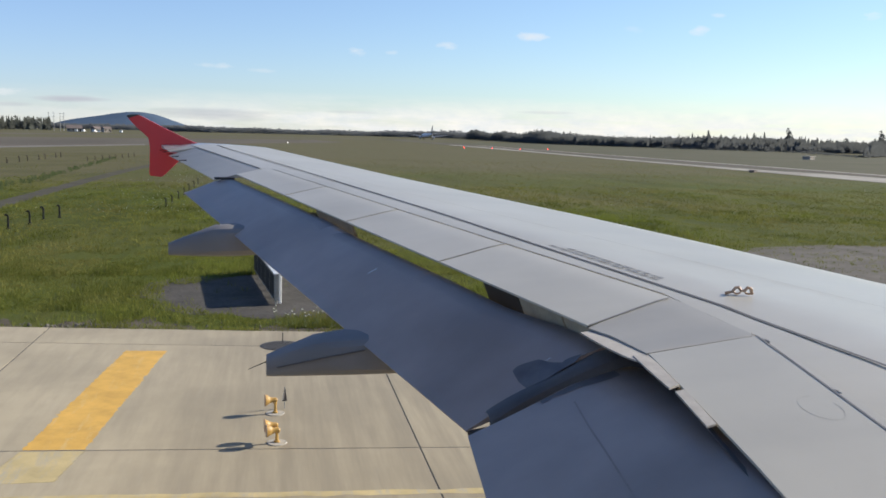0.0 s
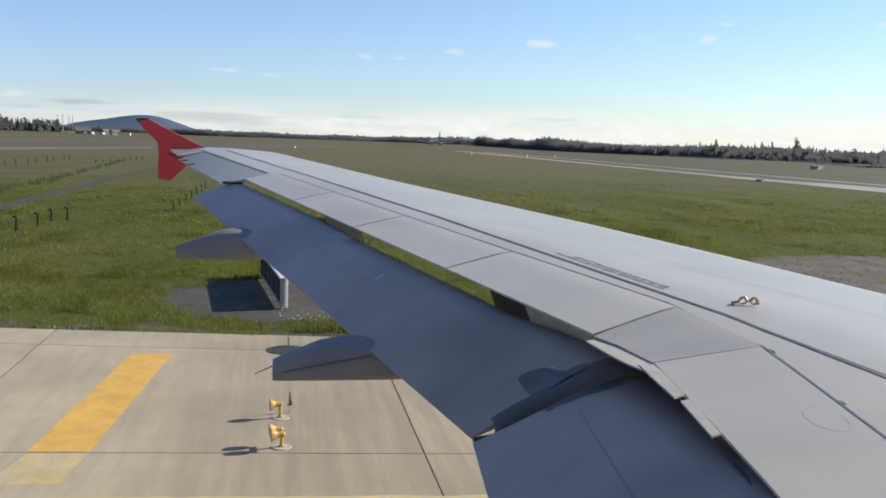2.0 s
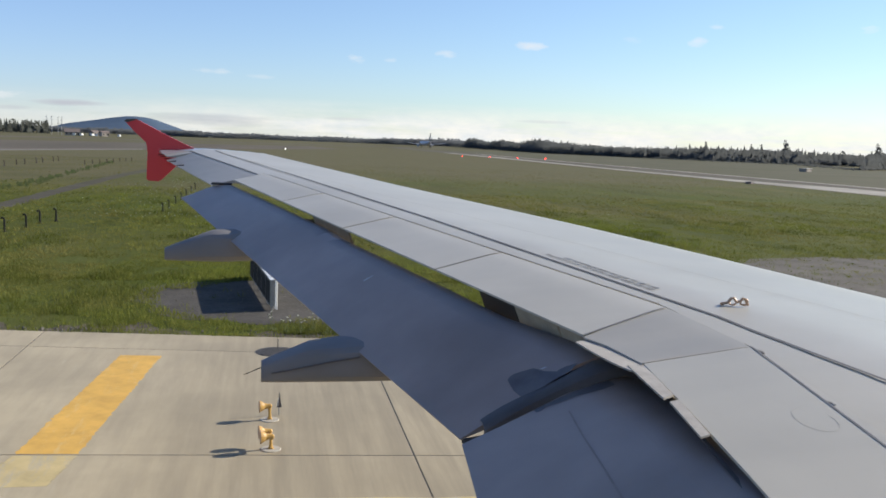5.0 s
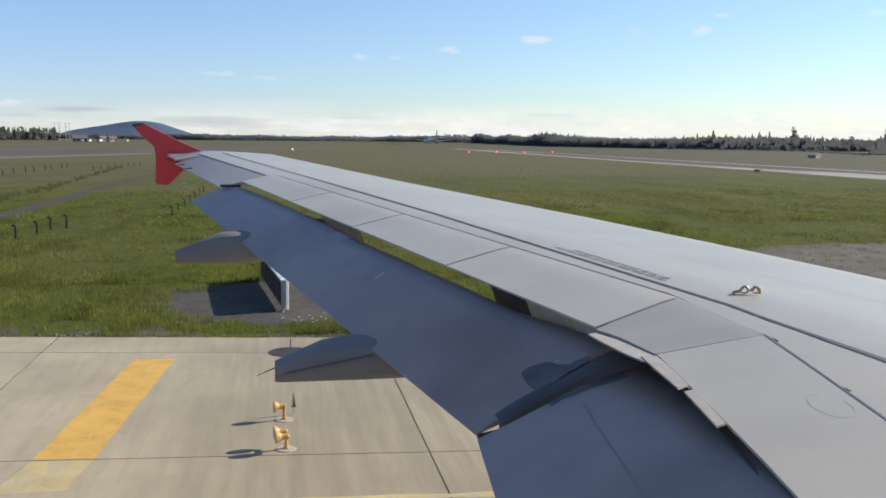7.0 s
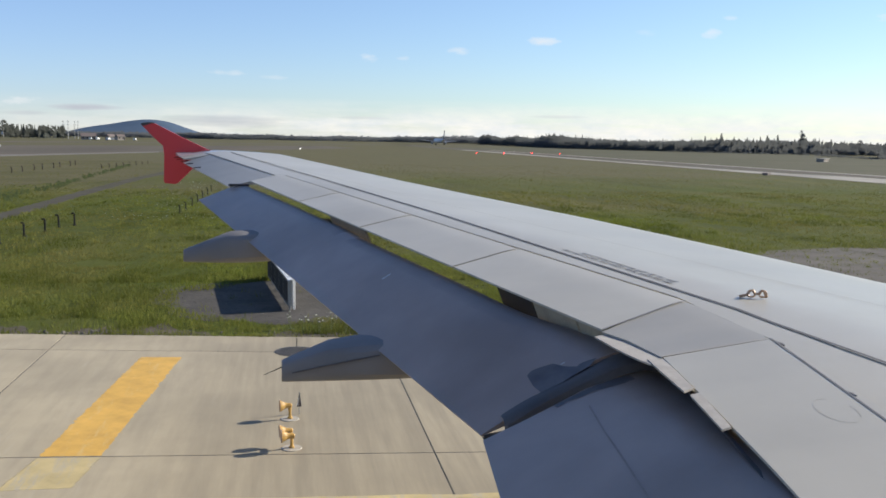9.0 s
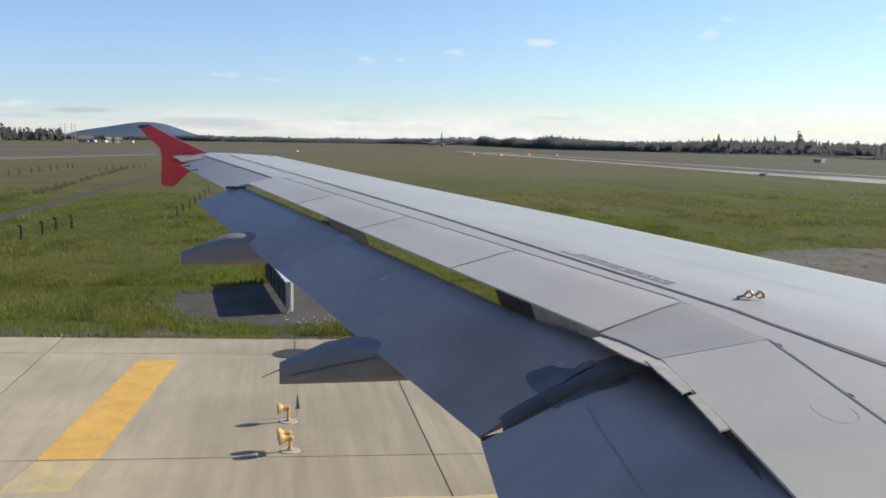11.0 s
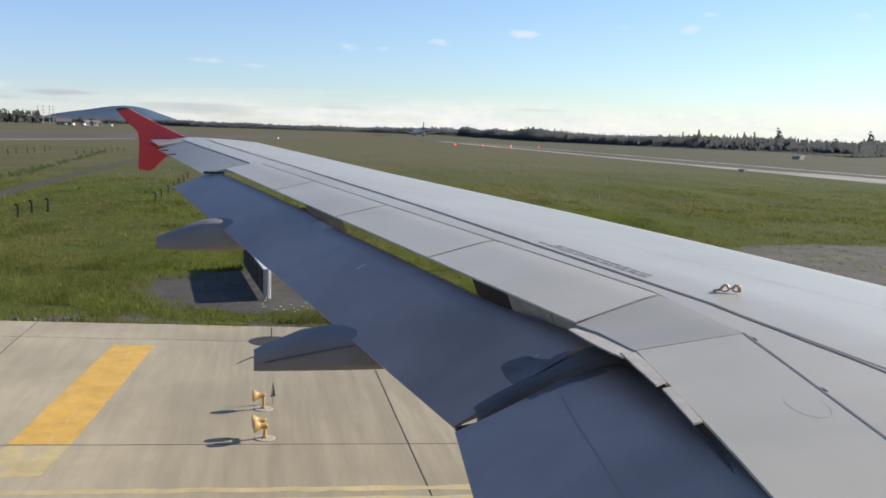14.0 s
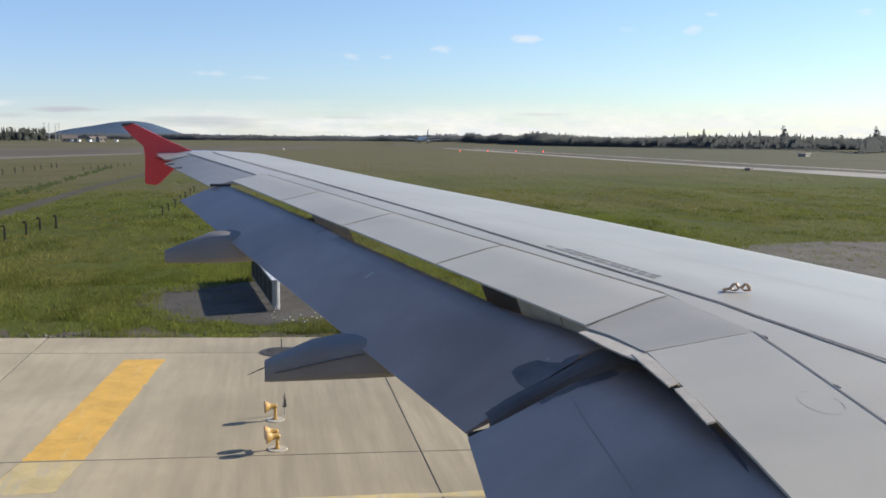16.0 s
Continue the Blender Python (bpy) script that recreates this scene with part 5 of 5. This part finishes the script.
# the other airliner, rolling away on the cross taxiway
def other_airliner(at, turn):
    ob = thing("distant_airliner", "white twin-engine airliner with dark tail fin on the far taxiway", "airliner", at=at, turn=turn)
    bm = bmesh.new()
    steps = [(18.5, 0.05), (18.1, 0.7), (17, 1.3), (15.2, 1.8), (13, 1.98), (-6, 1.98), (-10, 1.75), (-14, 1.1), (-17.6, 0.4), (-18.6, 0.15)]
    rings = []
    for y, r in steps:
        z = 3.7 + (0.45 * max(0, (-6 - y)) / 6 if y < -6 else 0) - (0.35 if y > 17 else 0)
        rings.append([(r * math.cos(a), y, z + r * math.sin(a)) for a in [2 * math.pi * i / 20 for i in range(20)]])
    loft(bm, rings)
    part("fuselage", bm, JET, ob, smooth=True)
    for s in (-1, 1):
        bm = bmesh.new()
        loft(bm, [[(s * x, y0, z), (s * x, y0 - 0.35 * (y0 - y1), z + t), (s * x, y1, z), (s * x, y0 - 0.5 * (y0 - y1), z - t * 0.6)] for x, y0, y1, z, t in ((1.5, 4.2, -2.2, 2.6, 0.45), (6.2, 1.6, -2.4, 3.0, 0.3), (16.6, -3.6, -5.2, 4.1, 0.1))])
        part("wing", bm, JET, ob)
        bm = bmesh.new()
        loft(bm, [[(s * x, y0, z), (s * x, (y0 + y1) / 2, z + t), (s * x, y1, z), (s * x, (y0 + y1) / 2, z - t)] for x, y0, y1, z, t in ((0.3, -14.2, -17.8, 5.0, 0.16), (6.2, -17.3, -18.8, 5.6, 0.06))])
        part("tailplane", bm, JET, ob)
        bm = lathe(bmesh.new(), [(4.6, 0.75), (4.7, 0.95), (3.8, 1.08), (2.2, 1.0), (0.9, 0.65), (0.2, 0.3)], "y", 18, (s * 5.7, 0, 1.75))
        part("engine", bm, JET, ob, smooth=True)
        bm = bmesh.new()
        tube(bm, [(s * 3.6, -1.2, 2.6), (s * 3.6, -1.2, 0.6)], 0.16, 8)
        leg = part("gear_leg", bm, GALV, ob)
        for d in (-0.42, 0.18):
            part("wheel", lathe(bmesh.new(), [(0, 0.4), (0.04, 0.58), (0.24, 0.58), (0.28, 0.4)], "x", 16, (s * 3.6 + d, -1.2, 0.6)), TYRE, leg)
    bm = bmesh.new()
    loft(bm, [[(0, y0, z), (t, (y0 + y1) / 2, z), (0, y1, z), (-t, (y0 + y1) / 2, z)] for y0, y1, z, t in ((-10.2, -17.0, 5.0, 0.2), (-12.6, -17.6, 6.9, 0.18), (-16.6, -19.0, 12.3, 0.1))])
    part("tail_fin", bm, NAVY, ob, "dark navy fin")
    bm = tube(bmesh.new(), [(0, 12.9, 2.3), (0, 12.9, 0.42)], 0.12, 8)
    leg = part("gear_leg", bm, GALV, ob)
    for d in (-0.3, 0.1):
        part("wheel", lathe(bmesh.new(), [(0, 0.25), (0.03, 0.4), (0.17, 0.4), (0.2, 0.25)], "x", 16, (d, 12.9, 0.42)), TYRE, leg)
    for k in range(26):
        y = 12.0 - k * 0.82
        part("cabin_window", block(bmesh.new(), (1.88, y - 0.12, 4.1), (1.955, y + 0.12, 4.42)), GLASS, ob)
    return ob


other_airliner((128.0, 800.0, -0.034), 4.0)


# ---- woods ----
def conifer(verts, faces, x, y, z, h, r, rnd, tiers=5, n=7):
    """A spruce: ragged tiers of boughs round a thin stem."""
    for t in range(tiers):
        f = t / tiers
        zb, zt = z + h * (0.10 + 0.80 * f), z + h * min(1.0, 0.10 + 0.80 * f + 0.34)
        rr = r * (1 - f) ** 0.8 * rnd.uniform(0.8, 1.15) + 0.12
        i = len(verts)
        a0 = rnd.uniform(0, 6.28)
        lean = rnd.uniform(-0.06, 0.06) * h * f
        for k in range(n):
            a = a0 + 6.2832 * k / n
            q = rr * (1.0 if k % 2 else 0.62) * rnd.uniform(0.85, 1.15)
            verts.append((x + q * math.cos(a), y + q * math.sin(a), zb + (-0.05 * h if k % 2 else 0.03 * h)))
        verts.append((x + lean, y, zt))
        faces += [(i + k, i + (k + 1) % n, i + n) for k in range(n)]


def leafy(verts, faces, x, y, z, h, r, rnd, clumps=26, size=0.16):
    """A broadleaf crown of many small tilted leaf clumps."""
    for _ in range(clumps):
        a, b = rnd.uniform(0, 6.28), rnd.uniform(-0.6, 1.0)
        q = r * math.sqrt(max(0.05, 1 - b * b)) * rnd.uniform(0.4, 1.05)
        cx, cy, cz = x + q * math.cos(a), y + q * math.sin(a), z + h * 0.60 + b * h * 0.40
        s = r * size * rnd.uniform(0.7, 1.4)
        i = len(verts)
        verts += [(cx - s, cy + rnd.uniform(-s, s), cz + rnd.uniform(-s, s)), (cx + rnd.uniform(-s, s), cy - s, cz - s),
                  (cx + s, cy + rnd.uniform(-s, s), cz + rnd.uniform(-s, s)), (cx + rnd.uniform(-s, s), cy + s, cz + s)]
        faces += [(i, i + 1, i + 2), (i, i + 2, i + 3)]


def soft_foliage(me):
    """Let the small facets of far foliage share one upward normal, as a mass of fine needles does."""
    for f in me.polygons:
        f.use_smooth = True
    me.normals_split_custom_set_from_vertices([(0.12, -0.45, 0.88)] * len(me.vertices))
    return me


def wood(name, line, count, depth, height, seed, label, mat=NEEDLES, broad=0.35, width=0.32, tiers=5):
    """Trees along a line of (x, y), spread over depth behind it."""
    rnd = random.Random(seed)
    verts, faces = [], []
    lens = [math.dist(a, b) for a, b in zip(line, line[1:])]
    for _ in range(count):
        s = rnd.uniform(0, sum(lens))
        for (a, b), l in zip(zip(line, line[1:]), lens):
            if s <= l:
                break
            s -= l
        f = s / l
        x, y = a[0] + (b[0] - a[0]) * f, a[1] + (b[1] - a[1]) * f
        d = depth * rnd.random() ** 1.3
        k = math.hypot(x, y)
        x, y = x * (1 + d / k), y * (1 + d / k)
        swell = 0.85 + 0.35 * noise.noise((x * 0.012, y * 0.012, seed * 1.7))
        h = height * swell * (rnd.uniform(0.84, 1.02) if rnd.random() < 0.93 else rnd.uniform(1.02, 1.22))
        h *= max(0.6, min(1.0, math.hypot(x, y) / 640))
        if rnd.random() < broad:
            leafy(verts, faces, x, y, -0.1, h * 0.92, h * 0.25, rnd, 48 if tiers > 3 else 14, 0.20 if tiers > 3 else 0.36)
        else:
            conifer(verts, faces, x, y, -0.1, h, h * width, rnd, tiers)
    me = bpy.data.meshes.new(name)
    me.from_pydata(verts, [], faces)
    me.materials.append(mat)
    soft_foliage(me)
    return tagged(new(name, me), label, "forest", "", "stuff")


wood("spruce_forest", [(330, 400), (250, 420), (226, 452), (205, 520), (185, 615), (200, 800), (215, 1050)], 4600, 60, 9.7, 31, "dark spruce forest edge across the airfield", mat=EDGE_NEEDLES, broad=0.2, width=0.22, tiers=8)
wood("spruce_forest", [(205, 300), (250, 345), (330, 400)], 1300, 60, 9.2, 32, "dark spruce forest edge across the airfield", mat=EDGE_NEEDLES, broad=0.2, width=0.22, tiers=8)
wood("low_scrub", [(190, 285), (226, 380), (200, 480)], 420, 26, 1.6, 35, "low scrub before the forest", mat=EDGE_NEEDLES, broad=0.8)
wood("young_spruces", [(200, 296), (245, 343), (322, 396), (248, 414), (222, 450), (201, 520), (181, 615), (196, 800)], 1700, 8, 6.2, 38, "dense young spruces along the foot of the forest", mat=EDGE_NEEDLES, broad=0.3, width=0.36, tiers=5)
wood("far_wood", [(-110, 1500), (150, 1400), (260, 1200), (300, 1050)], 3600, 160, 9.5, 33, "far band of woods on the horizon, greyed with painted haze", mat=FARWOOD, tiers=3, broad=0.75, width=0.5)
wood("far_wood", [(-520, 1900), (-200, 1750), (-110, 1500)], 2400, 160, 11.5, 36, "far band of woods on the horizon, greyed with painted haze", mat=FARWOOD, tiers=3, broad=0.75, width=0.5)
wood("spruce_stand", [(-300, 900), (-250, 890), (-200, 905)], 100, 40, 18.5, 34, "stand of spruces beyond the runway", broad=0.3, width=0.24, tiers=7)
wood("low_scrub", [(-22.5, 134), (-20.5, 100), (-19, 78), (-18.3, 56)], 150, 6.0, 1.0, 37, "low green scrub along the track", mat=LEAVES, broad=1.0)


def tall_tree(at, h, seed, label, pine=False):
    """A single tree above the others: tapered trunk, limbs, ragged crown."""
    rnd = random.Random(seed)
    ob = thing("tree", label, "tree", "tall trees over the forest edge", at=at)
    part("trunk", tube(bmesh.new(), [(0, 0, 0), (0.1, 0, h * 0.5), (0, 0.1, h * 0.95)], h * 0.022, 8, 0.03), BARK, ob)
    bm = bmesh.new()
    for k in range(8):
        a, z = rnd.uniform(0, 6.28), h * rnd.uniform(0.45, 0.9)
        tube(bm, [(0, 0, z), (h * 0.10 * math.cos(a), h * 0.10 * math.sin(a), z + h * 0.04)], 0.06, 5, 0.02)
    part("limbs", bm, BARK, ob)
    verts, faces = [], []
    if pine:
        leafy(verts, faces, 0, 0, h * 0.10, h * 0.55, h * 0.20, rnd, 190)
        leafy(verts, faces, h * 0.04, 0, h * 0.40, h * 0.45, h * 0.13, rnd, 140)
        leafy(verts, faces, -h * 0.03, 0, h * 0.62, h * 0.38, h * 0.08, rnd, 80)
    else:
        conifer(verts, faces, 0, 0, 0, h, h * 0.19, rnd, 12, 11)
    me = bpy.data.meshes.new("crown")
    me.from_pydata(verts, [], faces)
    me.materials.append(EDGE_NEEDLES)
    soft_foliage(me)
    crown = new("crown", me)
    crown.parent = ob
    return ob


for x, y, h, pine in ((262, 452, 12.4, True), (226, 470, 10.6, False), (300, 430, 11.8, True), (310, 415, 9.8, False), (330, 425, 11.6, True), (236, 440, 9.6, False), (250, 455, 10.0, False)):
    tall_tree((x, y, -0.1), h, int(x), "tall dark pine standing above the forest edge" if pine else "tall dark spruce standing above the forest edge", pine)

# hill and lower ridges on the horizon; their blue is painted distance haze
def ridge(name, a0, a1, dist, peak, seed, mat, label, shape):
    """A wooded ridge between two bearings from +Y towards +X, in degrees; shape: (fraction of the way, fraction of the peak)."""
    n = 96
    bm = bmesh.new()
    rings = []
    fs, hs = zip(*shape)
    for k, (d, f) in enumerate(((0, 0.0), (120, 0.55), (260, 0.9), (400, 1.0), (620, 0.6), (800, 0.0))):
        line = []
        for i in range(n + 1):
            u = i / n
            a = radians(a0 + (a1 - a0) * u)
            soft = sum(float(np.interp(u + e, fs, hs)) for e in (-0.03, -0.015, 0, 0.015, 0.03)) / 5
            h = peak * soft * (1 + 0.02 * noise.noise((u * 9, seed, 0.0)))
            line.append(((dist + d) * math.sin(a), (dist + d) * math.cos(a), -2 + f * h))
        rings.append(line)
    loft(bm, rings, closed=False)
    return setting(name, bm, mat, label, "hill", smooth=True)


ROUND = ((0, 0), (0.2, 0.6), (0.5, 1.0), (0.75, 0.7), (1, 0))
ridge("hazy_hill", -13.0, -4.3, 3700, 73, 1, HILL, "rounded wooded hill on the horizon, painted haze blue",
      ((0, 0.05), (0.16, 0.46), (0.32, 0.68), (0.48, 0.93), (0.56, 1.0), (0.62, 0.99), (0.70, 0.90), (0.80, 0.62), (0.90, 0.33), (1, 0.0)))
ridge("far_ridge", -3.5, 13.5, 3800, 14, 2, HILL, "low ridge on the horizon, painted haze blue", ROUND)
ridge("far_ridge", -30, -12.0, 3800, 26, 3, HILL, "low ridge on the horizon, painted haze blue", ROUND)

# houses, masts and vans by the spruce stand
def house(at, turn, w, d, h):
    ob = thing("house", "low grey house with a dark pitched roof beyond the runway", "house", "houses beyond the runway", at=at, turn=turn)
    wall = part("wall", block(bmesh.new(), (-w / 2, -d / 2, 0), (w / 2, d / 2, h)), WALLS, ob)
    bm = bmesh.new()
    loft(bm, [[(x, -d / 2 - 0.4, h), (x, 0, h + d * 0.32), (x, d / 2 + 0.4, h)] for x in (-w / 2 - 0.4, w / 2 + 0.4)])
    part("roof", bm, ROOF, ob)
    for k in range(int(w / 3.4)):
        x = -w / 2 + 1.6 + 3.4 * k
        part("window", block(bmesh.new(), (x - 0.6, -d / 2 - 0.05, h * 0.4), (x + 0.6, -d / 2 - 0.003, h * 0.8)), GLASS, wall)
    part("door", block(bmesh.new(), (w / 2 - 1.4, -d / 2 - 0.05, 0.05), (w / 2 - 0.5, -d / 2 - 0.003, h * 0.75)), BLACK, wall)
    return ob


house((-170, 850, -0.05), 12, 12, 9, 2.8)
house((-154, 862, -0.05), 50, 7, 6, 3.0)
house((-142, 838, -0.05), 40, 7, 5, 3.2)


def van(at, turn):
    ob = thing("van", "small white van parked by the houses", "van", "vans by the houses", at=at, turn=turn)
    bm = bmesh.new()
    loft(bm, [[(-2.4, y, 0.4), (2.3, y, 0.4), (2.4, y, 1.1), (1.6, y, 1.9), (1.2, y, 2.1), (-2.3, y, 2.1)] for y in (-0.95, 0.95)])
    part("body", bm, WHITE, ob)
    for x in (-1.5, 1.5):
        for y in (-0.98, 0.78):
            part("wheel", lathe(bmesh.new(), [(0, 0.3), (0.03, 0.36), (0.17, 0.36), (0.2, 0.3)], "y", 14, (x, y, 0.36)), TYRE, ob)
    part("windscreen", block(bmesh.new(), (1.3, -0.97, 1.2), (1.9, -0.952, 1.8)), GLASS, ob)
    return ob


first_van = van((-158, 826, -0.05), 80)
for x, y, a in ((-163, 822, 95), (-149, 824, 75), (-145, 820, 100), (-128, 826, 85)):
    copy_thing(first_van, pose(x, y, -0.05, 0, 0, a))
mast = thing("mast", "thin grey lattice mast above the trees", "mast", "masts above the trees", at=(-204, 910, -0.05))
part("pole", tube(bmesh.new(), [(0, 0, 0), (0, 0, 8), (0, 0, 17)], 0.28, 8, 0.12), GALV, mast)
for z in (10, 13, 15.8):
    part("arm", tube(bmesh.new(), [(-1.1, 0, z), (1.1, 0, z)], 0.12, 6), GALV, mast)
for x, y, s in ((-198.5, 905, 0.9), (-194.5, 912, 1.0), (-191, 910, 0.85), (-257, 915, 1.1)):
    copy_thing(mast, pose(x, y, -0.05))

# ---- taxiway pavement: bed, slabs, markings ----
bm = prism(bmesh.new(), [(-70, -40), (-70, edge_y(-70)), (-14, edge_y(-14)), (14, edge_y(14)), (90, edge_y(90)), (90, -40)][::-1], -0.045, -0.003)
pavement = setting("taxiway", bm, JOINT, "pale concrete slab taxiway with dark joints", "taxiway")
GAP = 0.009
JX = [0.57 + 6.66 * k for k in range(-5, 8)]
ROWS = [(lambda x: edge_y(x) - 1.47, edge_y), (lane_y, lambda x: edge_y(x) - 1.47), (lambda x: lane_y(x) - 7.0, lane_y), (lambda x: lane_y(x) - 14.0, lambda x: lane_y(x) - 7.0)]
for lo, hi in ROWS:
    for x0, x1 in zip(JX, JX[1:]):
        cx, cy = (x0 + x1) / 2, (lo((x0 + x1) / 2) + hi((x0 + x1) / 2)) / 2
        a, b = x0 + GAP, x1 - GAP
        cor = [(a - cx, lo(a) + GAP - cy), (b - cx, lo(b) + GAP - cy), (b - cx, hi(b) - GAP - cy), (a - cx, hi(a) - GAP - cy)]
        mx, my = sum(c[0] for c in cor) / 4, sum(c[1] for c in cor) / 4
        inner = [(mx + (x - mx) * 0.9991, my + (y - my) * 0.9991) for x, y in cor]
        bm = bmesh.new()
        loft(bm, [[(x, y, -0.02) for x, y in cor], [(x, y, -0.005) for x, y in cor], [(x, y, 0.0) for x, y in inner]])
        slab = part("slab", bm, CONCRETE, pavement)
        slab.location = (cx, cy, 0)


def marking(name, corners, mat, label, ragged=0.014, seed=1):
    """A painted quad with slightly uneven long edges; corners run round, the long sides are 1-2 and 3-0."""
    r = random.Random(seed)
    cx, cy = sum(c[0] for c in corners) / 4, sum(c[1] for c in corners) / 4
    a, b, c, d = [Vector((x - cx, y - cy, 0)) for x, y in corners]
    n = 140
    bm = bmesh.new()
    rings = []
    for i in range(n + 1):
        f = i / n
        p, q = a.lerp(d, f), b.lerp(c, f)
        side = (q - p).normalized()
        p, q = p + side * r.gauss(0, ragged), q + side * r.gauss(0, ragged)
        rings.append([p + Vector((0, 0, 0.0003)), q + Vector((0, 0, 0.0003)), q + Vector((0, 0, 0.0015)), p + Vector((0, 0, 0.0015))])
    loft(bm, rings)
    ob = setting(name, bm, mat, label, "marking")
    ob.location = (cx, cy, 0)
    return ob


marking("yellow_marking", [(-4.67, lane_y(-4.6) + 0.03), (-3.87, lane_y(-3.9) + 0.03), (-3.44, 20.02), (-4.21, 20.10)], YELLOW, "wide bright yellow stripe across the concrete")
marking("yellow_marking", [(-4.86, 13.2), (-4.0, 13.2), (-3.87, lane_y(-3.9) - 0.03), (-4.68, lane_y(-4.6) - 0.03)], YELLOW_FAINT, "faded end of the yellow stripe")
for d in (0.0, 0.32):
    marking("edge_line", [(-20, 12.69 - d + 1.2), (-20, 12.55 - d + 1.2), (14, 12.35 - d - 1.0), (14, 12.49 - d - 1.0)], YELLOW_FAINT, "thin worn yellow line along the lane")
marking("yellow_marking", [(9.6, 13.4), (10.4, 13.4), (10.9, 19.0), (10.1, 19.0)], YELLOW_FAINT, "worn pale yellow stripe across the concrete")
